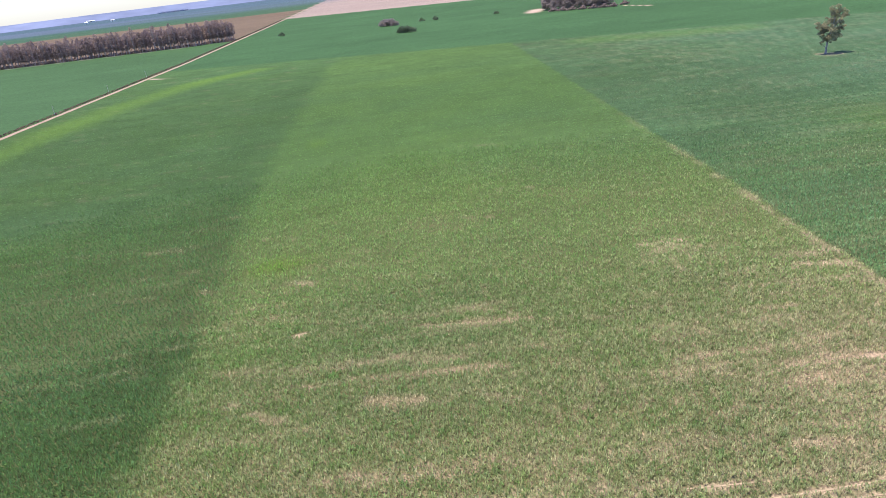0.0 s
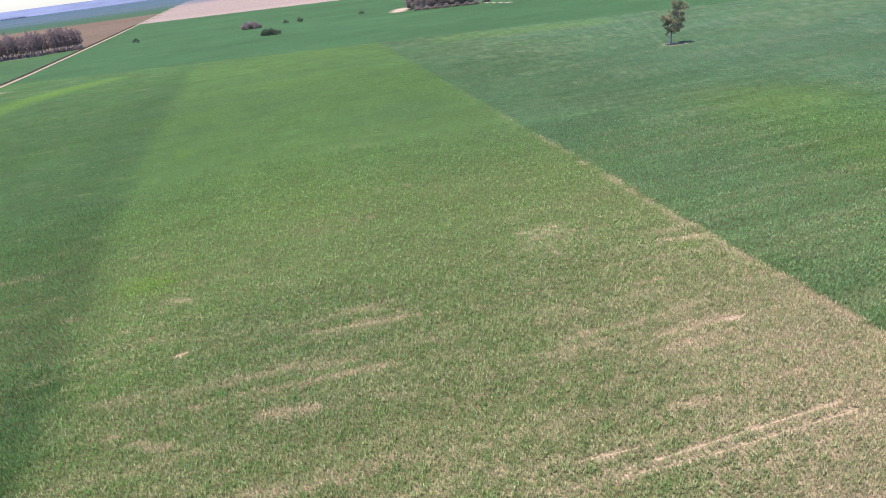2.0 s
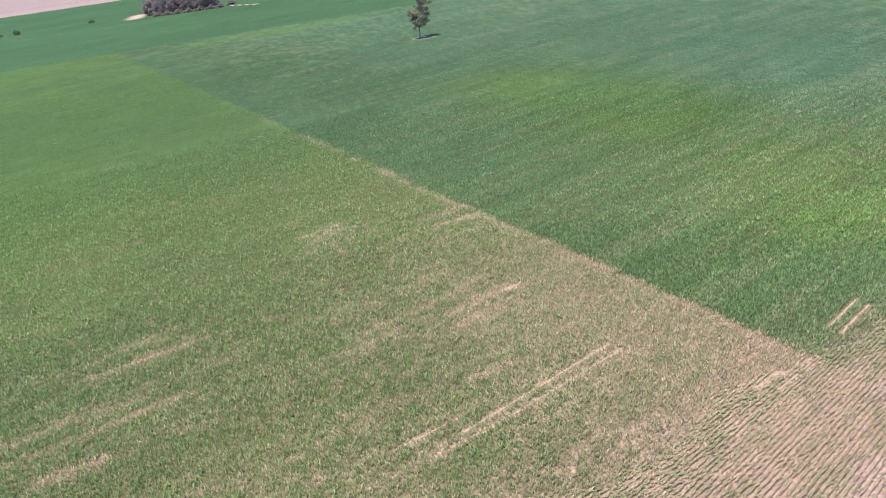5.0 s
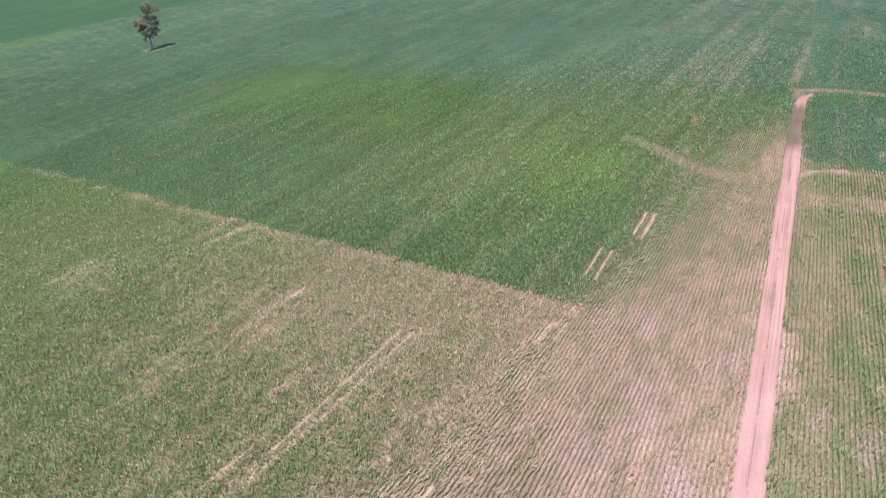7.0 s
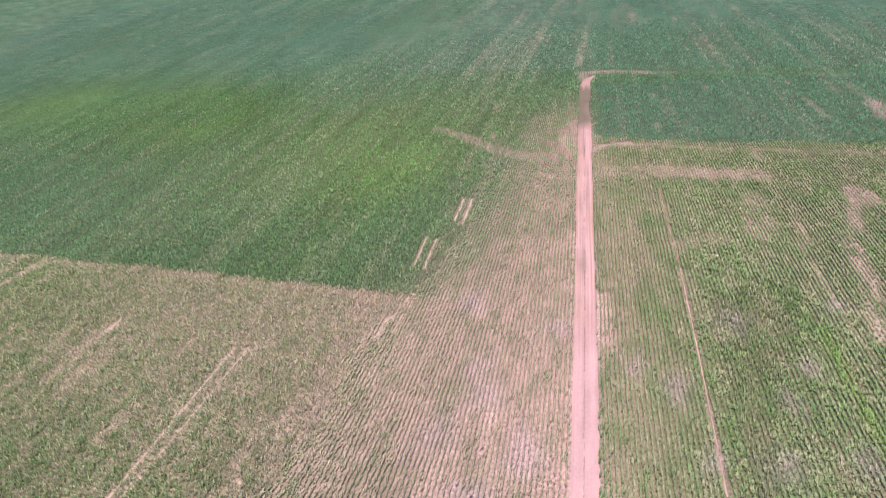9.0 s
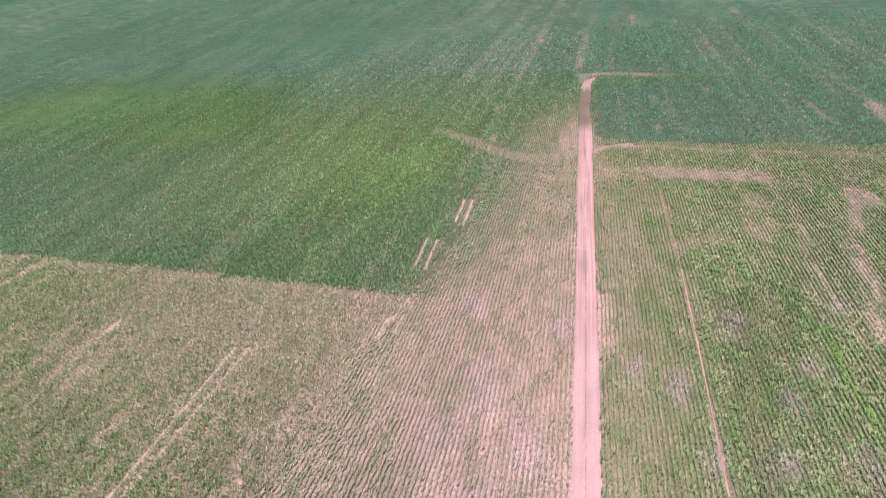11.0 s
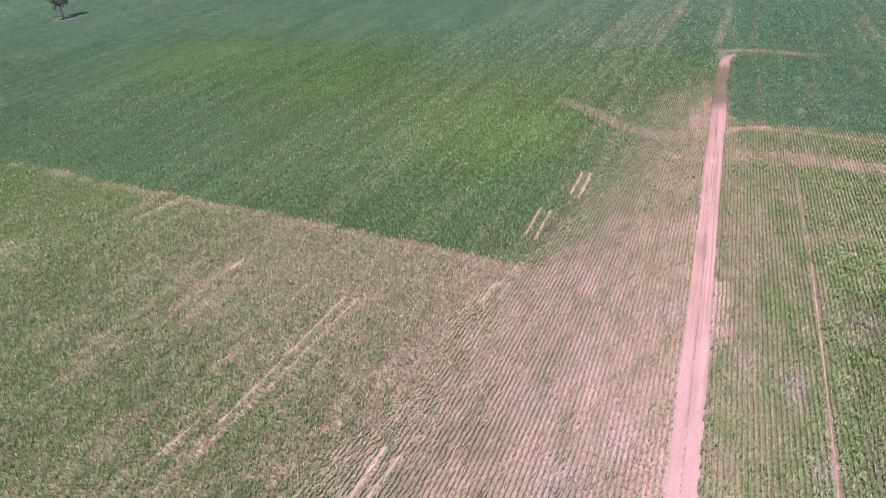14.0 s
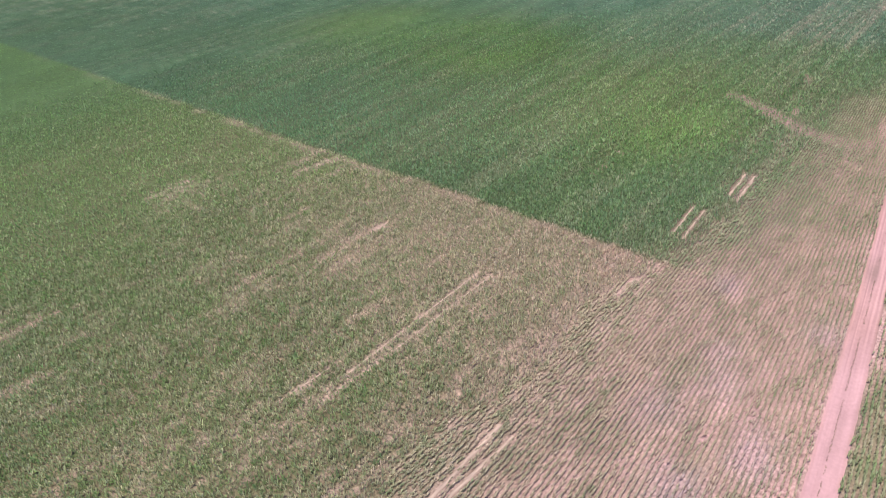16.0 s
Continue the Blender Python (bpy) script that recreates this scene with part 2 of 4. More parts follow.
def survey(x, y):
    """Crop cover (0..1), hue of the leaves (0 blue-green .. 1 yellow-green), share of dry leaves, soil colour, and how plainly the drill rows stand apart at a place."""
    x, y = np.asarray(x, float), np.asarray(y, float)
    slope = slope_at(np.clip(y - slope_at(y) * (x - 65), -60, 300))
    across = y - slope * (x - 65)
    streak = patchy(x, across, 26, 2.6, 3)
    streak_fine = patchy(x, across, 9, 0.9, 5)
    track_y = 0.17 * (x - 40.2) + 7.3
    above, below = y - track_y, track_y - y
    margin = np.interp(x, [30, 50, 66, 80, 100, 120, 160], [32, 27, 23, 19, 16, 12, 6])
    long_streak = patchy(x, across, 60, 0.7, 7, 2)
    broad = patchy(x, y, 45, 30, 11)
    clump = patchy(x, y, 5, 4, 21)
    mottle, mottle_dry = patchy(x, across, 2.4, 1.2, 25, 2), patchy(x, across, 3.4, 1.3, 27, 3)
    fleck = patchy(x, across, 0.7, 0.46, 29, 2)
    wob = (patchy(x, y, 6, 6, 31) - 0.5)
    west_edge = np.interp(y, [70, 108, 138, 185, 305, 532], [-37.5, -39, -42.8, -47, -52, -54.5])
    # pale middle block
    inside = step(-4, 4, x + 8 * wob - west_edge) * (1 - step(BLOCK_E - 0.5, BLOCK_E + 0.5, x + 1.2 * wob)) * (1 - step(-2.5, 2.5, y - far_edge(x)))
    east = step(BLOCK_E - 0.5, BLOCK_E + 0.5, x + 1.2 * wob) * step(-13, 10, above + 8 * wob - margin) * (1 - step(-2.5, 2.5, y - far_edge(x)))
    cover = np.full(x.shape, 0.93)
    hue = 0.24 + 0.2 * step(0, -40, x) + 0.2 * (broad - 0.5)
    deep = (1.2 - 0.3 * step(150, 260, y) + 0.25 * np.exp(-((x - west_edge + 7) / 9) ** 2)) * step(4, -4, x + 8 * wob - west_edge) * step(520, 400, y) + 1.5 * (patchy(x, across, 14, 2.2, 33) - 0.5)     # darker variety in the western block
    dry = 0.03 + 0.30 * step(0.6, 0.8, streak) * step(0.4, 0.6, mottle)
    # middle: cover falls towards the near, south-east corner
    near = step(260, 40, y - 0.35 * x)
    m_cover = 1.0 - 0.10 * near - 0.15 * step(120, 30, y) * near + 0.2 * (streak - 0.5) * near + 0.06 * (clump - 0.5) * near + 0.12 * (mottle - 0.5) * near + 0.30 * (0.5 - fleck) * near
    m_cover = m_cover - 0.16 * near * step(0.60, 0.78, streak) * step(0.35, 0.6, broad)
    m_hue = 0.56 + 0.06 * near + 0.25 * (broad - 0.5)
    m_dry = 0.06 + 0.19 * near + 0.15 * near * step(0.42, 0.75, streak) * step(150, 50, y) + 0.11 * step(120, 40, y - 0.8 * x) + 0.30 * step(25, 60, x) * step(105, 60, y) + (0.22 * (mottle_dry - 0.5) + 0.5 * (fleck - 0.5)) * near * step(190, 90, y)
    thread = step(0.58, 0.74, patchy(x, across, 15, 0.75, 35, 2)) * step(0.42, 0.6, patchy(x, y, 22, 12, 37)) * near
    m_cover, m_dry = m_cover - 0.14 * thread, m_dry + 0.30 * thread
    cover, hue, dry = cover + (m_cover - cover) * inside, hue + (m_hue - hue) * inside, dry + (m_dry - dry) * inside
    for ax, ay, bx, by, half in STRAW_BANDS:
        band = along(x + 2 * wob, y + 1.2 * wob, [(ax, ay), (bx, by)], half * 0.25, half * 0.8) * step(0.35, 0.62, mottle * 0.6 + streak_fine * 0.4)
        cover, dry = cover - 0.10 * band, dry + 0.52 * band
    fresh = np.clip(blob(x + 4 * wob, y, -31, 126.3, 6.5, 4) + 0.7 * blob(x, y, -36.6, 235.6, 3, 6), 0, 1)
    hue, dry = hue + 0.45 * fresh, dry * (1 - 0.9 * fresh)
    # dark eastern block
    e_cover = 0.99 - 0.08 * step(0.55, 0.75, streak)
    e_hue = 0.26 - 0.14 * step(90, 190, x) + 0.2 * (broad - 0.5)
    e_dry = 0.05 + 0.09 * step(110, 60, y) + 0.16 * step(0.5, 0.75, streak) + 0.28 * step(0.5, 0.85, long_streak) * step(66, 100, x)
    gold = np.clip(blob(x, y, 138, 150, 26, 45) + 0.8 * blob(x, y, 128, 112, 18, 22) + 0.75 * blob(x, y, 112, 66, 22, 20) + 0.5 * blob(x, y, 100, 52, 14, 9), 0, 1)
    e_hue = e_hue + 0.17 * step(100, 50, y) + 0.44 * gold * (0.6 + 0.8 * broad)
    e_dry = e_dry * (1 - 0.5 * gold) + 0.05 * gold * streak
    cover, hue, dry = cover + (e_cover - cover) * east, hue + (e_hue - hue) * east, dry + (e_dry - dry) * east
    deep = deep + ((0.2 + 0.55 * step(110, 190, y)) * (1 - gold) * step(165, 100, x) * step(50, 110, y) - (0.25 + 0.6 * step(70, 85, x) * step(125, 105, x)) * step(110, 60, y) - 2.2 * (long_streak - 0.5)) * east
    # worn, straw-coloured edge of the pale block
    verge = np.exp(-((x - 65.3 + 0.8 * wob) / (0.8 + 0.6 * step(70, 160, y))) ** 2) * step(30, 45, y) * step(330, 120, y) * step(0.3, 0.65, clump)
    cover, dry = cover - 0.12 * verge, dry + 0.45 * verge
    # thin rows on both sides of the track
    thin = step(11, -11, above + 8 * wob - margin) * step(-0.5, 0.5, above) * step(156, 122, x)
    cover = cover + (0.69 - 0.05 * step(9, 3, above) + 0.30 * (clump - 0.5) + 0.2 * (streak_fine - 0.5) + 0.16 * (mottle - 0.5) + 0.03 * step(60, 90, x) - cover) * thin
    dry = dry + (0.47 - 0.14 * step(66, 90, x) + 0.4 * (mottle_dry - 0.5) + 0.3 * (fleck - 0.5) - dry) * thin
    hue = hue + (0.45 - hue) * thin
    side = step(-0.5, 0.5, below) * (1 - step(118, 120, x + 3 * wob)) * step(400, 300, below)
    patches = blob(x, y, 93, -2, 9, 8) + blob(x, y, 74, -6, 13, 5) + blob(x, y, 55, -6, 12, 3) + blob(x, y, 112, 0, 3, 14) + 0.7 * blob(x, y, 98, 12, 8, 2.5)
    lush = np.clip(step(0.33, 0.60, broad * 0.35 + clump * 0.65) * 0.70 + patches * (0.5 + 0.6 * clump), 0, 1) * (0.45 + 0.55 * step(2, 8, below))
    cover = cover + (0.74 + 0.16 * lush + 0.2 * (streak_fine - 0.5) + 0.35 * (mottle - 0.5) - cover) * side
    dry = dry + (0.30 - 0.05 * lush + 0.2 * (streak_fine - 0.5) + 0.4 * (mottle_dry - 0.5) - dry) * side
    hue = hue + (0.50 + 0.14 * lush - hue) * side
    dark = step(-0.5, 1.0, below - 2) * step(117.5, 119.5, x + wob) * (1 - step(150, 154, x + 0.1 * y))
    hue, dry = hue - 0.2 * dark, dry * (1 - 0.7 * dark) + 0.22 * dark * step(0.5, 0.85, long_streak)
    # far crop: hue shifted to blue-green, distance haze put into the leaf colour
    beyond = step(152, 165, x) * step(90, 60, y)
    cover = cover - beyond * (0.16 * step(0.45, 0.8, streak) + 0.03)
    hue, dry = hue - 0.26 * beyond, dry + beyond * (0.08 * streak + 0.36 * step(0.5, 0.85, long_streak))
    drilled = np.maximum(thin, side * (1 - step(5, 14, below) * (0.18 + 0.12 * step(92, 78, x) + 0.2 * lush)))
    # worn ground: wheel lines, headland paths and bare spots
    bare, rutted = np.zeros(x.shape), np.zeros(x.shape)
    for ax, ay, bx, by, half in WHEEL_LINES:
        rutted = np.maximum(rutted, along(x, y, [(ax, ay), (bx, by)], half * 0.9 + 0.1, 0.1) * (0.72 + 0.28 * step(0.36, 0.56, fleck * 0.5 + streak_fine * 0.5)))
    for ax, ay, bx, by, half in WORN_LINES + WORN_LINES_FAR:
        bare = np.maximum(bare, along(x, y, [(ax, ay), (bx, by)], half * 0.6, 0.26) * step(0.40, 0.6, streak_fine * 0.7 + mottle * 0.4) * (0.62 - 0.2 * step(112, 120, x)))
    path = along(x + wob * 2, y + wob, [(122.6, 51), (121.2, 47.7), (116.4, 40.4), (111.8, 33.6), (110.2, 27), (113, 22.5)], 0.4, 2.0) * (0.18 + 0.25 * step(0.35, 0.6, streak_fine))
    path = np.maximum(path, along(x + wob, y, [(116, 19), (117.2, 9.4), (115.8, -4.3), (115.8, -23.6), (115, -34)], 0.15, 0.7) * (0.25 + 0.3 * step(0.4, 0.6, clump)))
    weedy = along(x + wob, y + wob, [(67.4, -13.3), (60.3, -14.7), (53.7, -16.0), (44, -18)], 0.25, 0.8) * 0.8
    hue, dry = hue + (0.98 - hue) * weedy, dry * (1 - 0.5 * weedy)
    path = np.maximum(path, along(x, y, [(114.2, 18.9), (116.6, 16.6), (117.7, 13.0)], 0.5, 0.5))
    path = np.maximum(path, along(x + 3 * wob, y, [(106, 6.7), (106.4, -0.2), (105.6, -7.6)], 0.8, 2.0) * (0.2 + 0.25 * step(0.4, 0.6, streak_fine)) * (0.55 + 0.45 * step(8, 4, y) * step(-10, -8, y)))
    stubble = along(x + 2 * wob, y, [(104.9, 15), (105.7, 6.5), (106.4, -0.4), (106, -7.5)], 1.5, 1.8) * (0.6 + 0.4 * step(0.35, 0.6, mottle_dry))
    dry, cover = dry + (0.48 - dry) * stubble, cover + (0.74 - cover) * stubble * 0.7
    path = np.maximum(path, along(x + wob, y, [(152, 27.3), (157.6, 28), (158.4, 24), (158.6, 17.1), (157.3, 12.7)], 0.6, 0.9) * 0.6)
    path = np.maximum(path, along(x, y, [(157.3, 14.1), (156.5, -12.6), (154, -30)], 0.2, 0.9) * 0.22)
    path = np.maximum(path, along(x + 2 * wob, y + wob, [(102, -20.2), (94.7, -19.2), (87, -18.1), (78, -18.4), (67.5, -19)], 0.5, 1.4) * (0.2 + 0.3 * step(0.4, 0.6, mottle_dry)))
    path = np.maximum(path, step(0.35, 0.7, blob(x + 2 * wob, y + wob, 99.6, -21.6, 3.0, 2.0)) * 0.6)
    path = np.maximum(path, step(0.3, 0.7, blob(x + wob, y + wob, 118.6, 24, 4.2, 2.1)) * (0.5 + 0.35 * step(0.4, 0.6, streak_fine)))
    path = np.maximum(path, along(x + 3 * wob, y + 3 * wob, [(97, -7.7), (87.1, -7.8), (85, -14)], 1.2, 3) * step(0.35, 0.7, clump) * 0.3)
    path = np.maximum(path, along(x + 2 * wob, y, [(82.2, 11), (82.2, 6.1), (85, 0), (86.4, -2.6)], 0.5, 1.8) * step(0.3, 0.6, clump) * 0.2)
    path = np.maximum(path, along(x + 2 * wob, y, [(138, -27.6), (132, -28.4)], 0.6, 1.5) * 0.4)
    path = np.maximum(path, along(x + wob, y, [(117, 21.0), (127.5, 23.4)], 1.6, 0.8) * (0.3 + 0.4 * step(0.4, 0.6, streak_fine)))
    path = np.maximum(path, along(x, y, [(62, 9.0), (70, 10.4)], 0.8, 0.5) * 0.35)
    for ax, ay, bx, by, half in TRAMS:
        path = np.maximum(path, along(x, y, [(ax, ay), (bx, by)], half * 0.5, 0.45) * step(0.25, 0.55, streak_fine) * 0.22)
    spot = np.maximum(np.maximum(blob(x + wob, y, -22.8, 96.5, 1.6, 0.8), blob(x + wob, y, 52.4, 72.0, 1.8, 0.7)), 0.5 * blob(x + wob, y, 64, 98, 2.6, 0.7))
    bare = np.maximum(np.maximum(bare, path), step(0.3, 0.6, spot))
    bare = np.maximum(bare, 0.6 * step(0.25, 0.6, blob(0.86 * x - 0.51 * y + 0.5 * wob, 0.51 * x + 0.86 * y, 0.7, 334.5, 6.5, 3.5)))
    earth = step(0.05, 0.3, path) * step(70, 90, x)
    cover = np.clip(cover * (1 - np.maximum(bare, rutted)), 0, 1)
    # soil: straw tan on bare or dry fields, pink clay near the track, dark brown with shade put in under green crop
    pink = np.clip(step(40, 8, above) * (0.4 * step(-40, -6, above) + 0.4 * step(-9, -2, above) + 0.2 * step(-2, 1, above)) * step(170, 60, x) * (0.75 + 0.6 * (clump - 0.3)), 0, 1)
    tan = np.clip(1.6 * bare + step(0.30, 0.65, dry) * (0.5 + 0.5 * mottle_dry), 0, 1)
    soil = mix(mix(mix((0.13, 0.110, 0.062), (0.17, 0.135, 0.085), clump), (0.36, 0.268, 0.205), tan), (0.42, 0.268, 0.245), pink * (0.75 + 0.25 * step(0.35, 0.65, mottle_dry)))
    soil = mix(soil, mix((0.24, 0.165, 0.13), (0.33, 0.225, 0.19), mottle_dry), earth)
    lilac = np.zeros(x.shape)
    for cx, cy, r in ((66.2, 26.2, 1.8), (44, 22.5, 2.6), (50, 19.6, 2.2), (53.8, 21.2, 1.8), (63.7, 14.7, 2.0), (43.7, 13.8, 2.2), (66.7, -4.4, 1.7), (55.9, -9.2, 1.1), (60.9, -11.3, 1.2), (46.5, -8.9, 1.6), (49.4, -15, 1.4), (46.4, -2.8, 1.4), (56.1, 1.3, 1.6), (59.3, 5.9, 1.4), (72, -14.9, 1.3), (36, 17, 3)):
        lilac = np.maximum(lilac, blob(x + 4 * wob, y + 2 * wob, cx, cy, r * 1.3, r * 0.9))
    return cover, np.clip(hue, 0, 1), np.clip(dry, 0, 1), soil, deep, np.clip(lilac * 0.75 * (0.3 + clump), 0, 1), drilled


LUSH, GREEN, LIME, STRAW, LILAC = (0.112, 0.246, 0.144), (0.113, 0.240, 0.080), (0.166, 0.318, 0.068), (0.52, 0.41, 0.305), (0.50, 0.37, 0.385)
SHADED = 0.40      # self-shade of a closed canopy, put into the crop colour of the ground sheet


def leaf_colour(hue):
    return mix(mix(LUSH, GREEN, np.clip(hue * 2, 0, 1)), LIME, np.clip(hue * 2 - 1, 0, 1))


CROP_R0, CROP_R1, CROP_R2 = 29.0, 140.0, 212.0     # single plants are built out to here


def far_country(x, y):
    """Colour of the land beyond the crop that is built plant by plant."""
    cover, hue, dry, soil, deep, lilac, drilled = survey(x, y)
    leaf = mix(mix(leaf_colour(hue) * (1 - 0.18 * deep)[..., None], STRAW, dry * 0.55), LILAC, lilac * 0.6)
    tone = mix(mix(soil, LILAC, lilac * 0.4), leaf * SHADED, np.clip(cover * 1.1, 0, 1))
    rough = patchy(x, y, 70, 40, 41)
    tone = tone * (0.80 + 0.40 * patchy(x, y, 9, 5, 45, 3))[..., None]
    edge = y - far_edge(x)
    # smooth dark crop behind the blocks
    behind = step(-2, 2, edge)
    tone = mix(tone, np.asarray((0.037, 0.088, 0.039)) * (0.72 + 0.3 * rough[..., None] + 0.28 * patchy(x, y, 25, 9, 47)[..., None]), behind)
    lime = np.clip(along(x + 20 * (rough - 0.5), y, [(-176, 250), (-172, 340), (-166, 390), (-147, 450), (-112, 500)], 2, 17), 0, 1) * (1 - behind * 0.6)
    tone = mix(tone, (0.085, 0.16, 0.03), lime * 0.5 * (0.5 + rough))
    tone = mix(tone, (0.07, 0.15, 0.03), np.clip(0.6 * along(x + 12 * (rough - 0.5), y, [(112, far_edge(112) - 22), (185, far_edge(185) - 26)], 2, 26), 0, 1) * 0.5)
    tan = step(0, 8, y - (1310 - 0.45 * (x + 197))) * step(0, 6, x + 213 + 0.042 * (y - 1080))
    stripes = patchy(x, y + 0.45 * x, 500, 55, 43, 2)
    tone = mix(tone, mix((0.235, 0.185, 0.178), (0.262, 0.205, 0.195), step(0.35, 0.65, stripes)), tan * step(3300, 3000, y))
    earth = np.maximum(along(x, y, [(126, 737), (137, 772)], 3, 9), along(x, y, [(203, 687), (218, 641)], 0.8, 1.5))
    earth = np.maximum(earth, along(x, y, [(-193, 527), (-175, 517)], 0.6, 1.6))
    tone = mix(tone, (0.38, 0.285, 0.25), earth)
    tone_strip = along(x, y, [(-213, 866), (-246, 852), (-560, 848)], 1.0, 4.0)
    west = step(0, 4, (np.interp(y, [p[1] for p in ROAD], [p[0] for p in ROAD]) - 4) - x)
    green = np.asarray((0.041, 0.090, 0.041)) * (0.76 + 0.25 * rough[..., None] + 0.25 * patchy(x, y, 25, 9, 47)[..., None])
    tone = mix(mix(tone, green, west), (0.17, 0.145, 0.15), tone_strip * 0.7)
    brown = west * step(868, 876, y - 0.02 * x) * step(1780, 1730, y + 0.06 * x)
    tone = mix(tone, np.asarray((0.12, 0.088, 0.068)) * (0.85 + 0.3 * rough[..., None]), brown)
    plain = step(1740, 1790, y + 0.06 * x) * west + step(3000, 3300, y) * (1 - west)
    bands = patchy(x, y, 900, 260, 51)
    tone = mix(tone, mix((0.029, 0.078, 0.047), (0.040, 0.082, 0.050), step(0.45, 0.65, bands)), plain)
    # the far plain: distance haze put into the ground colour, bluer towards the hills
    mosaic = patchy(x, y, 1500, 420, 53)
    haze = step(1900, 3400, np.hypot(x, y) + 900 * (mosaic - 0.5))
    tone = mix(tone, mix((0.050, 0.088, 0.120), (0.070, 0.098, 0.150), step(0.35, 0.65, mosaic)), haze)
    return tone, cover, mix(soil, LILAC, lilac * 0.5)


# ---- ground: one sheet to the horizon, finer where the crop stands close ----
az = np.radians(np.concatenate([np.arange(-46, 5, 0.45), np.arange(5, 36, 0.26), np.arange(36, 112, 0.45), np.arange(112, 314, 4.0)]))
rad = [0.004, 6, 12, 18]
while rad[-1] < 4980:
    rad.append(rad[-1] * (1.20 if rad[-1] < 25 else 1.0095 if rad[-1] < 260 else 1.0135))
rad = np.array(rad)
gr, ga = np.meshgrid(rad, az, indexing="ij")
gx, gy = gr * np.sin(ga), gr * np.cos(ga)
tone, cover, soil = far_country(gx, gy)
grown = step(CROP_R1 - 10, CROP_R2, gr + 30 * (patchy(gx, gy, 9, 9, 61) - 0.5))
in_fan = step(-46, -44, np.degrees((ga + math.pi) % (2 * math.pi) - math.pi)) * step(112, 110, np.degrees((ga + math.pi) % (2 * math.pi) - math.pi)) * step(22, 27, gr)
# between built plants: soil mixed with the shade-darkened canopy colour
under = mix(soil * 0.9, tone, step(0.5, 1.0, cover) * 0.7)
tone = mix(tone, under, (1 - grown) * in_fan)
gz = 0.05 * (patchy(gx, gy, 7, 5, 71) - 0.5) * step(10, 40, gr)
idx = np.arange(gr.size).reshape(gr.shape)
nxt = np.roll(idx, -1, axis=1)
g_quads = np.stack([idx[:-1], idx[1:], nxt[1:], nxt[:-1]], -1).reshape(-1, 4)
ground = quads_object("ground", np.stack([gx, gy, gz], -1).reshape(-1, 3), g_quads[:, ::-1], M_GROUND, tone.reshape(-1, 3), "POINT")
tagged(ground, "open farmland with green crop blocks, straw patches and pink soil", "ground", kind="structure")


# ---- crop, plant by plant ----
ROW = 0.47          # distance between drill rows


def plants(x, y, between, blades, width, spread, tall, light=1.0, ragged=0.45, thirst=1.0, rise=0.2, tuft=0.4):
    """Leaf quads of plants at x, y: each leaf a folded kite that rises from the stem, arches and droops at its tip."""
    cover, hue, dry, soil, deep, lilac, drilled = survey(x, y)
    keep = rng.random(len(x)) < (np.clip(cover * 2.6, 0, 0.8) + np.clip(cover - 0.3, 0, 1) * 0.3) * (0.9 + 0.1 * drilled) * np.where(between, 1 - 0.95 * step(0.1, 0.7, drilled), 1)
    x, y, cover, hue, dry, deep, lilac, drilled = (f[keep] for f in (x, y, cover, hue, dry, deep, lilac, drilled))
    n = len(x)
    vigour = (0.65 * rng.uniform(-1, 1, n) + (lattice(np.floor(x / tuft), np.floor(y / tuft), 59) - 0.5)) * (1 - 0.8 * drilled)
    grown = np.clip(0.45 + 0.6 * cover, 0.35, 1) * (1 + 0.35 * vigour) * (1 + 0.22 * drilled)
    h = tall * grown
    verts, tones = np.empty((n, blades, 4, 3), np.float32), np.empty((n, blades, 3), np.float32)
    turn = rng.uniform(0, 2 * math.pi, n)
    parched = np.clip(dry * (0.85 + 0.9 * drilled) + 0.16 * vigour * step(0.03, 0.3, dry) + rng.normal(0, 0.10, n) * step(0.0, 0.25, dry), 0, 1)
    leaf = mix(leaf_colour(np.clip(hue + rng.normal(0, 0.07, n), 0, 1)) * (1 - 0.18 * deep)[:, None], STRAW, parched * 0.9 * thirst)
    leaf = mix(leaf, LILAC, np.clip(lilac * rng.uniform(0.2, 1.0, n), 0, 1)) * ((1 + ragged * vigour) * light)[:, None]
    squeeze = 1 - 0.55 * drilled
    for b in range(blades):
        a = turn + b * 2 * math.pi / blades + rng.uniform(-0.4, 0.4, n)
        out = np.stack([np.cos(a) * (1 + 1.1 * drilled), np.sin(a) * squeeze], 1)
        sidew = np.stack([-np.sin(a), np.cos(a) * (0.4 + 0.6 * squeeze)], 1)
        erect = b % 2 == 0
        reach = (spread * (0.85 if erect else 1.0) * grown * rng.uniform(0.75, 1.2, n))[:, None]
        bh = h * rng.uniform(0.8, 1.15, n) * (1.1 if erect else 0.8)
        base = np.stack([x, y], 1)
        w = (width * grown * (1 + 0.35 * drilled) * rng.uniform(0.75, 1.25, n))[:, None]
        mid = base + out * reach * 0.5
        z_mid, z_tip = (max(0.74, rise), 1.0) if erect else (0.95, 0.75)
        verts[:, b, 0, :2], verts[:, b, 0, 2] = base, bh * rise
        verts[:, b, 1, :2], verts[:, b, 1, 2] = mid + sidew * w, bh * z_mid
        verts[:, b, 2, :2], verts[:, b, 2, 2] = base + out * reach, bh * z_tip
        verts[:, b, 3, :2], verts[:, b, 3, 2] = mid - sidew * w, bh * z_mid
        tones[:, b] = leaf * rng.uniform(0.85, 1.15, n)[:, None]
    return verts.reshape(-1, 3), tones.reshape(-1, 3)


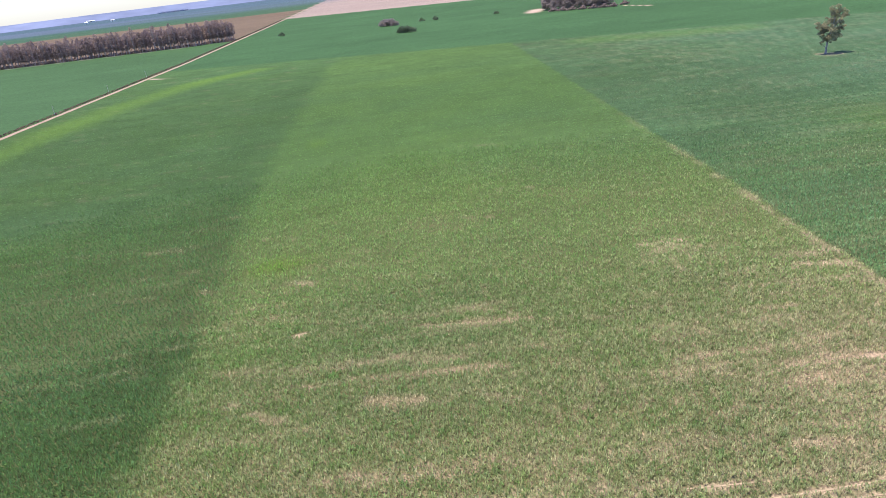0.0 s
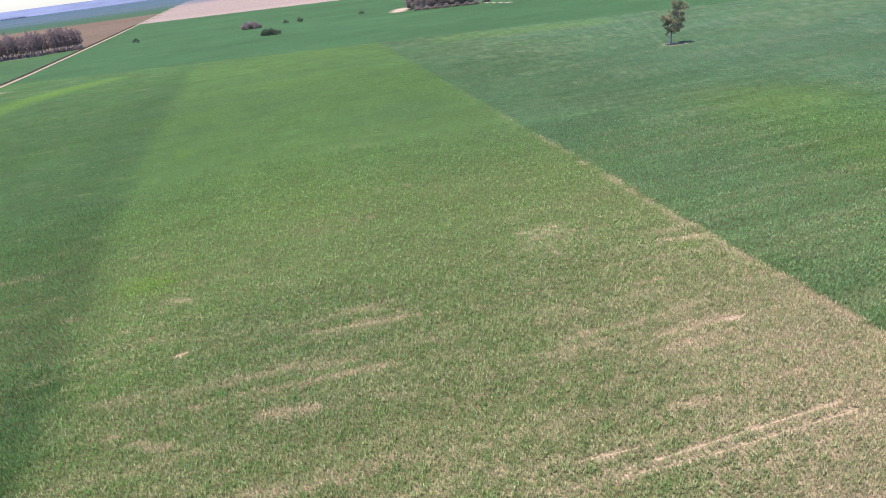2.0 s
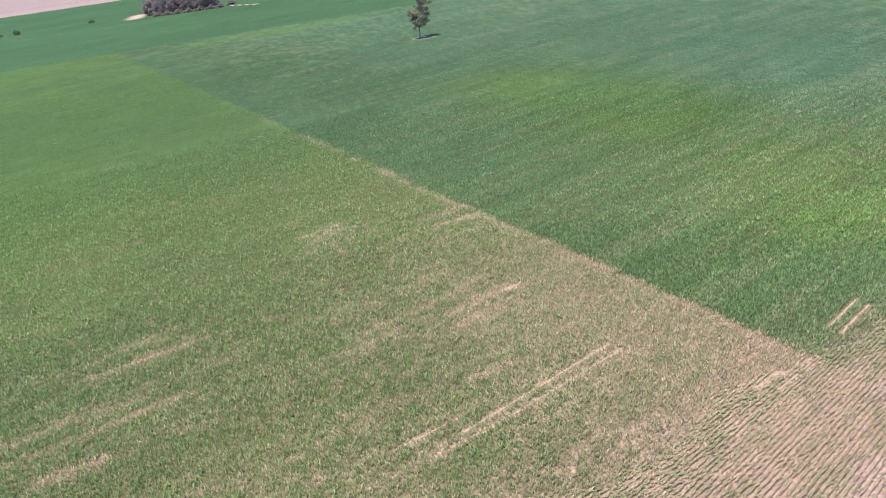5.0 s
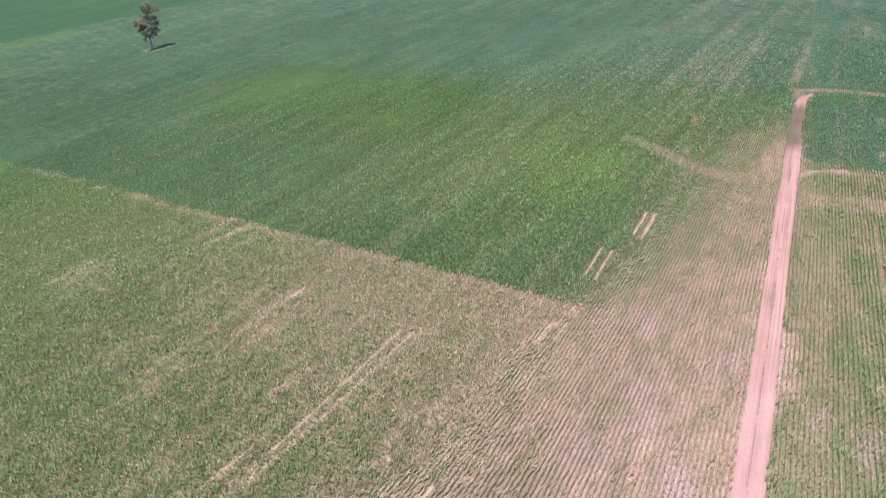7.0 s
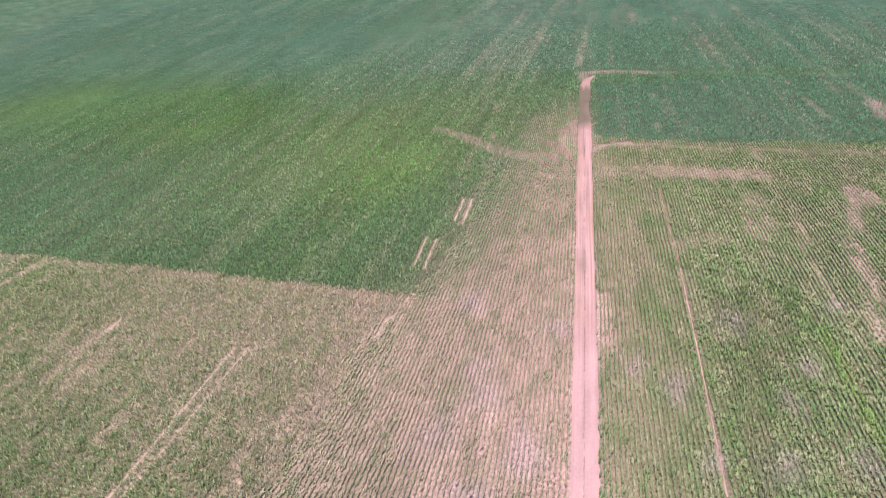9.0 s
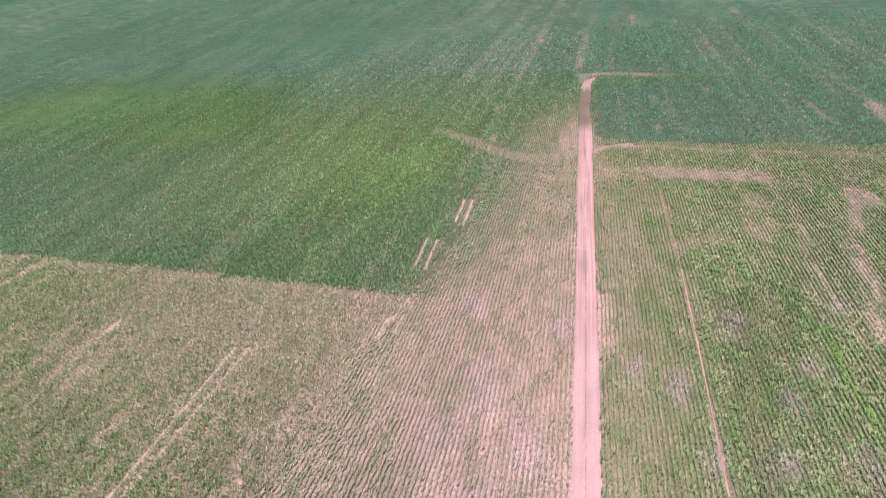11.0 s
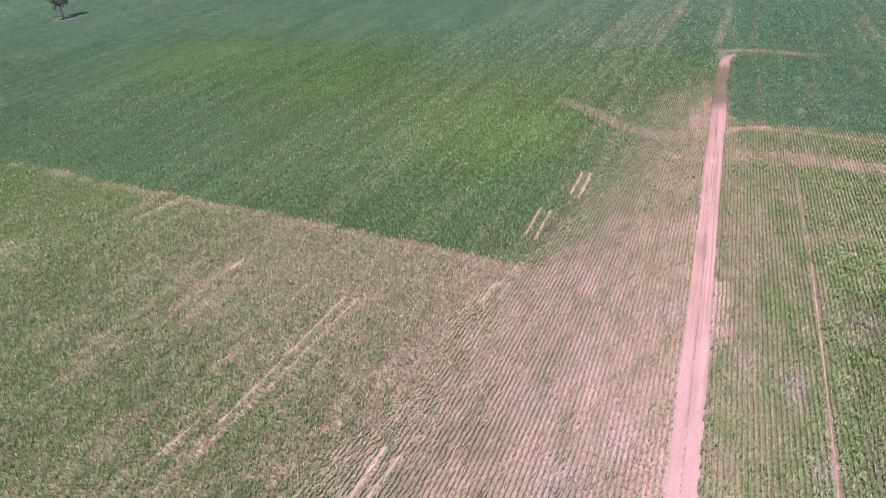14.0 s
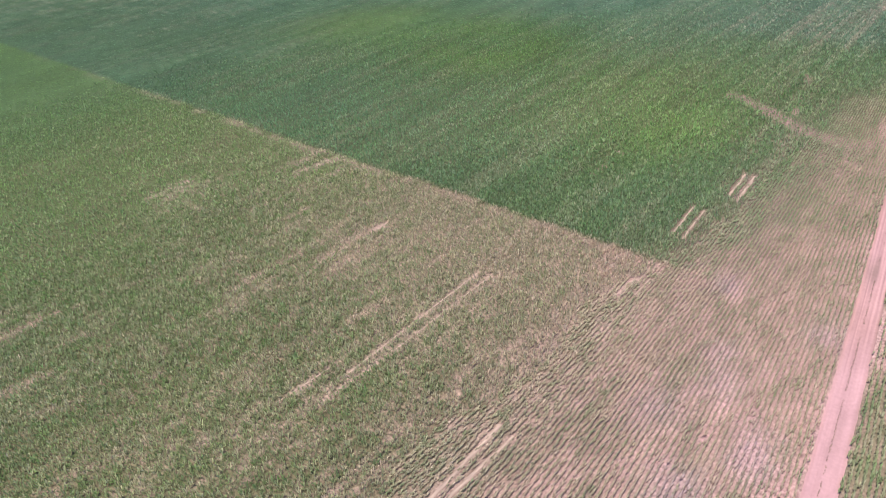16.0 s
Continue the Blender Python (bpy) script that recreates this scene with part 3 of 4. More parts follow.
def crop_sites(pitch, along_row, r0, r1, thin_out, infill=False):
    """Places of plants in drill rows within a ring around the camera's ground point, cut to the fan it looks over."""
    y0 = np.arange(-0.65 * r1 - 20, r1 + 20, pitch)
    xs = np.arange(-0.75 * r1, r1, along_row)
    gx0, gy0 = np.meshgrid(xs, y0)
    between = np.broadcast_to((np.arange(len(y0)) % 2 == 1)[:, None], gx0.shape) & infill
    px = gx0 + rng.uniform(-0.5, 0.5, gx0.shape) * along_row
    py = gy0 + slope_at(gy0) * (px - 65) + rng.normal(0, 1, gx0.shape) * np.interp(gy0, [-60, -40, 24, 40], [0.06, 0.025, 0.025, 0.11]) + 0.2 * (patchy(px, gy0, 8, 50, 81) - 0.5)
    r = np.hypot(px, py)
    bearing = np.degrees(np.arctan2(px, py))
    ok = (r > r0) & (r < r1) & (bearing > np.interp(r, [26, 50, 70, 90, 400], [-18, -40, -43, -42, -34])) & (bearing < np.interp(r, [60, 180, 210, 230, 300, 400], [112, 105, 102, 86, 62, 46]))
    px, py, r, between = px[ok], py[ok], r[ok], between[ok]
    fade = rng.random(len(px)) > thin_out(r)
    track_y = np.interp(px, [p[0] for p in TRACK], [p[1] for p in TRACK])
    off = (np.abs(py - track_y) > 1.3 - 0.25 * step(118, 126, px)) | (px > 155.5)
    return px[fade & off], py[fade & off], between[fade & off]


near_x, near_y, near_b = crop_sites(ROW / 2, 0.28, CROP_R0, 118.0, lambda r: step(95, 118, r), True)
mid_x, mid_y, mid_b = crop_sites(ROW, 0.42, 95.0, CROP_R2, lambda r: 1 - step(95, 118, r) * (1 - step(CROP_R1 + 25, CROP_R2, r)))
row_x, row_y, row_b = crop_sites(ROW, 0.30, 95.0, 160.0, lambda r: 1 - step(95, 118, r))
far_x, far_y, far_b = crop_sites(2.2 * ROW, 0.95, 155.0, 400.0, lambda r: 1 - step(155, 212, r) * step(410, 300, r))
for label, pick in (
    ("dense dark green cereal crop in the western block", lambda x, y: x < BLOCK_W),
    ("patchy pale green cereal crop with straw-coloured streaks", lambda x, y: (x >= BLOCK_W) & (x < BLOCK_E) & (y > 0.17 * (x - 40.2) + 7.3)),
    ("lush blue-green cereal crop of the eastern block", lambda x, y: (x >= BLOCK_E) & (y > 0.17 * (x - 40.2) + 7.3)),
    ("drilled rows of green crop with dry gaps south of the track", lambda x, y: (y <= 0.17 * (x - 40.2) + 7.3)),
):
    vs, ts = [], []
    s = pick(near_x, near_y)
    rows = survey(near_x[s], near_y[s])[6] > 0.5
    for which, blades, width, spread, tall in ((~rows, 3, 0.062, 0.235, 0.54), (rows, 5, 0.062, 0.25, 0.30)):
        v, c = plants(near_x[s][which], near_y[s][which], near_b[s][which], blades, width, spread, tall)
        vs.append(v), ts.append(c)
    s = pick(mid_x, mid_y)
    s &= (survey(mid_x, mid_y)[6] < 0.5) | (np.hypot(mid_x, mid_y) > 160)
    v, c = plants(mid_x[s], mid_y[s], mid_b[s], 2, 0.100, 0.30, 0.58, 0.97, 0.34, 0.8, 0.2, 0.8)
    vs.append(v), ts.append(c)
    s = pick(row_x, row_y) & (survey(row_x, row_y)[6] >= 0.5)
    v, c = plants(row_x[s], row_y[s], row_b[s], 3, 0.078, 0.26, 0.32)
    vs.append(v), ts.append(c)
    # far ring: big leaves laid almost flat so the camera sees only their tops
    s = pick(far_x, far_y)
    # leaf colour scaled down to match the shade put into the ground sheet
    v, c = plants(far_x[s], far_y[s], far_b[s], 1, 0.28, 0.8, 0.06, 0.68, 0.42, 0.35, 0.9)
    vs.append(v), ts.append(c)
    v, c = np.concatenate(vs), np.concatenate(ts)
    crop = quads_object("cereal_crop", v, np.arange(len(v), dtype=np.int32).reshape(-1, 4), M_CROP, c)
    tagged(crop, label, "crop", kind="stuff")


# ---- dirt track and road ----
def ribbon(name, pts, half, z, mat, piece, ragged, paint, narrow, profile=(-1, -0.75, -0.55, -0.37, -0.18, 0, 0.18, 0.37, 0.55, 0.75, 1), depth=(0,) * 11):
    """A dirt way along the points, with ragged edges and wheel ruts."""
    way = []
    for (ax, ay), (bx, by) in zip(pts, pts[1:]):
        n = max(1, int(math.hypot(bx - ax, by - ay) / piece))
        way += [(ax + (bx - ax) * i / n, ay + (by - ay) * i / n) for i in range(n)]
    way.append(pts[-1])
    bm = bmesh.new()
    last = None
    tones = []
    for i, (x, y) in enumerate(way):
        j, k = max(i - 1, 0), min(i + 1, len(way) - 1)
        d = Vector((way[k][0] - way[j][0], way[k][1] - way[j][1])).normalized()
        row = []
        for p, dz in zip(profile, depth):
            w = half * p * narrow(x)
            if abs(p) == 1:
                w += ragged * p * (noise.noise((x * 0.9, y * 0.9, p * 5)) + 0.6 * noise.noise((x * 0.15, y * 0.15, p * 9)))
            tones.append(paint(x, y, p))
            row.append(bm.verts.new((x - d.y * w, y + d.x * w, z + dz + 0.012 * noise.noise((x, y, p)))))
        if last:
            for a in range(len(row) - 1):
                bm.faces.new((last[a], last[a + 1], row[a + 1], row[a]))
        last = row
    bm.normal_update()
    if bm.faces[:][0].normal.z < 0:
        bmesh.ops.reverse_faces(bm, faces=bm.faces)
    ob = part(name, bm, mat)
    rgba = np.ones((len(tones), 4), np.float32)
    rgba[:, :3] = tones
    ob.data.attributes.new("tone", "FLOAT_COLOR", "POINT").data.foreach_set("color", rgba.ravel())
    return ob


def track_paint(x, y, p):
    """Bleached pink clay with wheel streaks, redder further on, that turns to brown earth and thin weeds at the far end."""
    clay = Vector((0.405, 0.248, 0.232))
    red = min(1.0, max(0.0, (x - 58) / 8)) * (0.55 + 0.5 * noise.noise((x * 0.07, 2.0, p * 0.8)))
    clay = clay.lerp(Vector((0.345, 0.205, 0.175)), min(1.0, max(0.0, red)))
    streak = noise.noise((x * 0.045, 5.0, p * 6.5)) + 0.5 * noise.noise((x * 0.12, 9.0, p * 13.0))
    clay *= 1.0 + (0.12 + 0.20 * min(1.0, max(0.0, (x - 50) / 20))) * streak + 0.07 * noise.noise((x * 0.5, y * 0.5, p * 2))
    stain = max(0.0, noise.noise((x * 0.11, 31.0, p * 1.4)) - 0.15) * min(1.0, max(0.0, (x - 40) / 30))
    earth = max(min(1.0, max(0.0, (x - 123) / 5)) * (1.0 + 0.35 * noise.noise((x * 0.16, 3.0, p * 0.5))), 0.9 * stain)
    earth *= 1.0 - 0.85 * min(1.0, max(0.0, (x - 146 - 2 * noise.noise((p * 2, 4.0, 1.0))) / 4))
    return clay.lerp(Vector((0.135, 0.105, 0.075)), min(1.0, max(0.0, earth)))


def road_paint(x, y, p):
    return (0.34, 0.235, 0.195)



def rut_paint(x, y, p):
    """Trodden straw-tan earth, pinker south of the track."""
    earth = Vector((0.36, 0.28, 0.21)).lerp(Vector((0.40, 0.27, 0.23)), min(1.0, max(0.0, (12 - y) / 10)))
    return earth * (1.0 + 0.35 * noise.noise((x * 0.8, y * 0.8, p)) - 0.25 * abs(p))


for ax, ay, bx, by, half in WHEEL_LINES:
    rut = ribbon("wheel_rut", [(ax, ay), (bx, by)], half * 0.85, 0.05, M_TRACK, 0.25, 0.09, rut_paint, lambda x: 1.0, (-1, -0.5, 0, 0.5, 1), (-0.045, 0, -0.01, 0, -0.045))
    tagged(rut, "bare tan wheel rut pressed into the crop", "wheel rut", kind="structure")
TRACK_PROFILE = [k / 12 for k in range(-12, 13)]
track = ribbon("dirt_track", TRACK, 1.3, 0.06, M_TRACK, 0.5, 0.09, track_paint, lambda x: 1 - 0.16 * max(0.0, 1 - abs(x - 112) / 12) - 0.55 * max(0.0, (x - 149) / 6), TRACK_PROFILE,
               [0.03 * math.cos(p * 8.5) - 0.01 - 0.03 * p ** 8 for p in TRACK_PROFILE])
tagged(track, "narrow pink clay farm track between crop rows", "dirt track", kind="structure")
weed_x = np.arange(30, 118, 0.09)
weed_keep = (patchy(weed_x, 0 * weed_x, 2.2, 1, 101) > 0.46) & (rng.random(len(weed_x)) < 0.6)
weed_x = weed_x[weed_keep]
weed_y = np.interp(weed_x, [p[0] for p in TRACK], [p[1] for p in TRACK]) + 0.10 + 0.06 * (patchy(weed_x, 0 * weed_x, 3.0, 1, 103) - 0.5) + rng.normal(0, 0.025, len(weed_x))
wv = np.empty((len(weed_x), 4, 4, 3), np.float32)
for b in range(4):
    a = rng.uniform(0, 2 * math.pi, len(weed_x))
    out, sidew = np.stack([np.cos(a), np.sin(a)], 1), np.stack([-np.sin(a), np.cos(a)], 1)
    base = np.stack([weed_x, weed_y], 1)
    for k, (o, w, z) in enumerate(((0, 0, 0.05), (0.04, 0.02, 0.10), (0.09, 0, 0.12), (0.04, -0.02, 0.10))):
        wv[:, b, k, :2], wv[:, b, k, 2] = base + out * o + sidew * w, z
wv = wv.reshape(-1, 3)
weeds = quads_object("track_weeds", wv, np.arange(len(wv), dtype=np.int32).reshape(-1, 4), M_WEED)
tagged(weeds, "sparse dark weeds along the crown of the dirt track", "weeds", kind="stuff")
road = ribbon("road", ROAD, 1.65, 0.12, M_ROAD, 6.0, 0.5, road_paint, lambda x: 1.0, depth=(-0.1, -0.02, 0, -0.03, 0.0, 0.04, 0.0, -0.03, 0, -0.02, -0.1))
tagged(road, "straight tan dirt road along the field edge", "road", kind="structure")


# ---- trees ----
def tube(bm, pts, radii, sides=7):
    rings = []
    for i, p in enumerate(pts):
        d = (Vector(pts[min(i + 1, len(pts) - 1)]) - Vector(pts[max(i - 1, 0)])).normalized()
        u = d.orthogonal().normalized()
        v = d.cross(u)
        rings.append([bm.verts.new(Vector(p) + (u * math.cos(2 * math.pi * k / sides) + v * math.sin(2 * math.pi * k / sides)) * radii[i]) for k in range(sides)])
    for a, b in zip(rings, rings[1:]):
        for k in range(sides):
            bm.faces.new((a[k], a[(k + 1) % sides], b[(k + 1) % sides], b[k]))
    bm.faces.new(rings[-1])
    bm.faces.new(rings[0][::-1])


def leaf_cloud(rnd, clumps, per_clump, leaf):
    """Loose leaf sprays gathered in clumps: centre, radius, flattening."""
    verts, quads = [], []
    for (cx, cy, cz), r, flat in clumps:
        for _ in range(int(per_clump * r * r)):
            d = Vector((rnd.gauss(0, 1), rnd.gauss(0, 1), rnd.gauss(0, 1))).normalized()
            q = r * (0.45 + 0.55 * rnd.random() ** 0.6)
            c = Vector((cx + d.x * q, cy + d.y * q, cz + d.z * q * flat))
            u = Vector((rnd.gauss(0, 1), rnd.gauss(0, 1), rnd.gauss(0, 0.7))).normalized()
            v = u.cross(Vector((rnd.gauss(0, 1), rnd.gauss(0, 1), rnd.gauss(0, 1)))).normalized()
            s = leaf * rnd.uniform(0.6, 1.4)
            n = len(verts)
            verts += [c - u * s, c + v * s * 0.55, c + u * s, c - v * s * 0.55]
            quads.append((n, n + 1, n + 2, n + 3))
    return np.array([tuple(v) for v in verts]), np.array(quads, np.int32)


def make_tree(name, seed, height, crown_base, crown_r, clump_n, per_clump, leaf, bark, leaves, trunk_r, lean=0.0, airy=0.75, clump_r=(0.22, 0.4), sides=7):
    """Tapered trunk with limbs, each limb ending in clumps of leaves."""
    rnd = random.Random(seed)
    tree = new(name)
    bm = bmesh.new()
    top = height * 0.86
    sway = [rnd.uniform(-0.02, 0.02) * height for _ in range(4)]
    spine = [(lean * k / 5 + sway[k % 4] * (k > 0), sway[(k + 1) % 4] * (k > 0), top * k / 5 - 0.1 * (k == 0)) for k in range(6)]
    tube(bm, spine, [trunk_r * f for f in (1.25, 0.95, 0.78, 0.58, 0.36, 0.12)], sides)
    clumps = []
    for i in range(clump_n):
        f = i / max(1, clump_n - 1)
        z = crown_base + (height - crown_base) * (0.05 + 0.88 * f)
        g = (z - crown_base) / (height - crown_base)
        radius = crown_r * (0.95 - 0.65 * abs(g - 0.42) ** 1.3 * 1.5) * rnd.uniform(airy * 0.55, 1.0)
        a = i * 2.4 + rnd.uniform(-0.5, 0.5)
        k = min(4.0, z / top * 5 * 0.86)
        k0 = int(max(0, k - 1))
        p0 = Vector(spine[k0]).lerp(Vector(spine[min(5, k0 + 1)]), 0.5)
        p2 = Vector((lean * g + math.cos(a) * radius, math.sin(a) * radius, z))
        p1 = p0.lerp(p2, 0.55) + Vector((0, 0, 0.06 * height))
        tube(bm, [p0, p1, p2], [trunk_r * 0.32, trunk_r * 0.2, trunk_r * 0.06], max(3, sides - 2))
        r = crown_r * rnd.uniform(*clump_r)
        clumps.append((tuple(p2), r, rnd.uniform(0.6, 0.85)))
    part("trunk", bm, bark, tree)
    v, q = leaf_cloud(rnd, clumps, per_clump, leaf)
    crown = quads_object("crown", v, q, leaves)
    crown.parent = tree
    return tree


def make_bush(name, seed, length, depth, height, leaves, per_clump=26, leaf=0.35):
    """A low thicket of several stems with rounded, uneven leaf clumps down to the ground."""
    rnd = random.Random(seed)
    bush = new(name)
    clumps = []
    n = max(4, int(length * 0.9))
    for i in range(n):
        u = (i + 0.5) / n * 2 - 1
        h = height * (1 - 0.55 * u * u) * rnd.uniform(0.55, 1.0)
        x, y = u * length / 2 + rnd.uniform(-0.4, 0.4), rnd.uniform(-0.5, 0.5) * depth
        bm = bmesh.new()
        tube(bm, [(x * 0.9, y * 0.8, -0.05), (x, y, h * 0.45), (x + rnd.uniform(-0.4, 0.4), y, h * 0.85)], [0.10, 0.07, 0.03], 5)
        part("stem", bm, M_BARK_DARK, bush)
        r = h * 0.42
        clumps += [((x, y, h - r * 0.8), r, 0.85), ((x + rnd.uniform(-1, 1) * r, y + rnd.uniform(-1, 1) * r, h * 0.35), r * 0.95, 0.8)]
    v, q = leaf_cloud(rnd, clumps, per_clump, leaf)
    v[:, 2] = np.maximum(v[:, 2], 0.03)
    crown = quads_object("foliage", v, q, leaves)
    crown.parent = bush
    return bush


def make_field_tree():
    """An old eucalyptus: a leaning trunk that forks low, one long arm to the west, and ragged leaf masses at the limb ends."""
    rnd = random.Random(4)
    tree = new("field_tree")
    spine = [Vector(p) for p in ((0, 0, -0.1), (0.1, 0.1, 2.4), (0.3, 0, 4.8), (0.9, 0.2, 7.6), (1.6, 0, 10.6), (2.3, 0.2, 13.6), (2.7, 0, 16.6))]
    bm = bmesh.new()
    tube(bm, spine, [0.48, 0.35, 0.30, 0.25, 0.19, 0.13, 0.05], 8)
    clumps = []
    # limb ends, set to fit the crown's outline from the camera: across, height and spread of the leaf mass
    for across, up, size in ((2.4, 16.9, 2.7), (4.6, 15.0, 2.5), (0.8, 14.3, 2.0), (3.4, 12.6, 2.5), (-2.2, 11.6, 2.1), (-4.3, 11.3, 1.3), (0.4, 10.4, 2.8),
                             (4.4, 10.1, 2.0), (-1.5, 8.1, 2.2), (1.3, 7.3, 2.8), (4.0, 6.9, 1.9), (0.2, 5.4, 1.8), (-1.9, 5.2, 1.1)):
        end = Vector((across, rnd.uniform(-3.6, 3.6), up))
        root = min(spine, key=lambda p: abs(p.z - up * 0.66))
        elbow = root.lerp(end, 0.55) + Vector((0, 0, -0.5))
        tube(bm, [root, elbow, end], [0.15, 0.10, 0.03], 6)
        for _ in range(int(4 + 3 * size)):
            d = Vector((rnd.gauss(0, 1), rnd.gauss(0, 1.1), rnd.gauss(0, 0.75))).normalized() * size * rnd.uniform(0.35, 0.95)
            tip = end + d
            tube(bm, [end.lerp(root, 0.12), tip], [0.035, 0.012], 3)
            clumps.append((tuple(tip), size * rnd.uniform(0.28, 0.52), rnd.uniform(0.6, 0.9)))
    part("trunk", bm, M_BARK, tree)
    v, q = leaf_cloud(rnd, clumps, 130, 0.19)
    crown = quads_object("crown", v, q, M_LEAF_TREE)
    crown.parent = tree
    return tree


field_tree = make_field_tree()
field_tree.matrix_basis = pose(171.0, 289.8, 0, 0, 0, -30.5)
tagged(field_tree, "lone olive-brown eucalyptus tree with pale trunk standing in the crop", "tree")

# eucalyptus belt beyond the western road
kinds = [make_tree("belt_tree", 20 + k, 20.5 + 1.8 * k, 5.2, 3.4, 17, 24, 0.46, M_BARK_BELT, M_LEAF_BELT, 0.36, airy=0.7, clump_r=(0.3, 0.55), sides=4) for k in range(4)]
belt_rnd = random.Random(5)
count = 0
for row in range(4):
    for k in range(66):
        x = -214 - k * 4.9 - belt_rnd.uniform(0, 2.6)
        y = 856 + row * 8 + belt_rnd.uniform(-2, 2) + (12 if x > -245 else 0)
        s = belt_rnd.uniform(0.80, 1.10) * (1.06 if x > -262 else 1.0)
        m = pose(x, y, 0, 0, 0, belt_rnd.uniform(0, 360))
        if count < 4:
            tree = kinds[count]
            tree.matrix_basis = m
        else:
            tree = copy_thing(kinds[belt_rnd.randrange(4)], m)
        tree.scale = (s, s, s * belt_rnd.uniform(0.92, 1.06))
        tagged(tree, "tall grey-brown eucalyptus with bare pale trunk in a windbreak", "tree", "eucalyptus windbreak")
        count += 1

under_rnd = random.Random(15)
clumps = []
for k in range(520):
    x = -213 - k * 0.66
    r = under_rnd.uniform(1.0, 2.2)
    clumps.append(((x, 855 + under_rnd.uniform(-2, 26) + (12 if x > -245 else 0), r * 0.6), r, 0.75))
v, q = leaf_cloud(under_rnd, clumps, 9, 0.6)
v[:, 2] = np.maximum(v[:, 2], 0.03)
thicket = quads_object("windbreak_undergrowth", v, q, M_LEAF_BELT)
tagged(thicket, "dense grey-brown undergrowth beneath the windbreak trees", "undergrowth", kind="stuff")

# grove with bare earth beside it
grove_kinds = [make_tree("grove_tree", 50 + k, 13 + 1.5 * k, 2.0, 5.6, 24, 15, 0.5, M_BARK_DARK, M_LEAF_GROVE, 0.4, airy=0.9, clump_r=(0.3, 0.48), sides=5) for k in range(3)]
grove_rnd = random.Random(9)
count = 0
for k in range(34):
    f = k / 33
    x = 142 + 54 * f + grove_rnd.uniform(-3, 3)
    y = 726 - 32 * f + grove_rnd.uniform(0, 42)
    m = pose(x, y, 0, 0, 0, grove_rnd.uniform(0, 360))
    if count < 3:
        tree = grove_kinds[count]
        tree.matrix_basis = m
    else:
        tree = copy_thing(grove_kinds[grove_rnd.randrange(3)], m)
    s = grove_rnd.uniform(0.7, 1.1)
    tree.scale = (s, s, s)
    tagged(tree, "rounded grey-brown tree in a dense grove", "tree", "grove")
    count += 1
shrub = make_bush("grove_shrub", 71, 9, 4, 4.5, M_LEAF_BELT, 9, 0.8)
spots = [(142, 716, 10), (150, 709, -15), (158, 703, -20), (167, 697, -25), (176, 692, -25), (185, 687, -25), (193, 683, -25), (207, 694, 0)]
for k, (x, y, turn) in enumerate(spots):
    m = pose(x, y, 0, 0, 0, turn)
    if k == 0:
        one = shrub
        one.matrix_basis = m
    else:
        one = copy_thing(shrub, m)
    tagged(one, "purple-grey shrub at the foot of the grove", "shrub", "grove shrubs")

# thickets left standing in the far crop
for x, y, length, depth, height, turn, seed, label in (
    (-23, 797, 26, 8, 8.5, -45, 81, "long grey-green thicket standing in the far crop"),
    (-4, 676, 20, 7, 7.0, -32, 82, "dense dark green thicket standing in the far crop"),
    (14, 808, 6, 4, 4.6, 0, 83, "small dark green bush in the far crop"),
    (29, 801, 6, 4, 5.6, 0, 84, "round dark green bush in the far crop"),
    (94, 780, 6, 3, 4.0, 0, 85, "low dark bush in the far crop"),
    (-147, 842, 4.2, 3.6, 6.6, 0, 86, "lone dark bush near the dirt road"),
):
    b = make_bush("field_thicket", seed, length, depth, height, M_LEAF_GROVE if seed == 81 else M_LEAF_BUSH, 24, 0.42)
    b.matrix_basis = pose(x, y, 0, 0, 0, turn)
    tagged(b, label, "bush")

# dry brush and poles along the road
brush_rnd = random.Random(13)
clumps = []
for k in range(2700):
    y = 200 + k * 0.41
    x = float(np.interp(y, [p[1] for p in ROAD], [p[0] for p in ROAD])) - 4.2
    r = brush_rnd.uniform(0.3, 0.62)
    clumps.append(((x + brush_rnd.uniform(-1.6, 1.6), y, r * 0.55), r, 0.6))
v, q = leaf_cloud(brush_rnd, clumps, 26, 0.30)
v[:, 2] = np.maximum(v[:, 2], 0.03)
brush = quads_object("roadside_brush", v, q, M_BRUSH)
tagged(brush, "strip of dry red-brown brush beside the dirt road", "brush", kind="stuff")


def make_pole():
    pole = new("utility_pole")
    bm = bmesh.new()
    tube(bm, [(0, 0, -0.3), (0, 0, 2.6), (0, 0, 5.2)], [0.16, 0.13, 0.10], 8)
    part("shaft", bm, M_POLE, pole)
    bm = bmesh.new()
    bmesh.ops.create_cube(bm, size=1, matrix=Matrix.Translation((0, 0, 4.9)) @ Matrix.Diagonal((0.9, 0.12, 0.12, 1)))
    bmesh.ops.bevel(bm, geom=bm.edges[:], offset=0.02, segments=1)
    part("crossarm", bm, M_POLE, pole)
    return pole


pole = make_pole()
for k, y in enumerate((395, 471, 543)):
    x = float(np.interp(y, [p[1] for p in ROAD], [p[0] for p in ROAD])) - 4.4
    m = pose(x, y, 0)
    one = pole if k == 0 else copy_thing(pole, m)
    one.matrix_basis = m
    tagged(one, "pale weathered wooden pole beside the dirt road", "pole", "roadside poles")


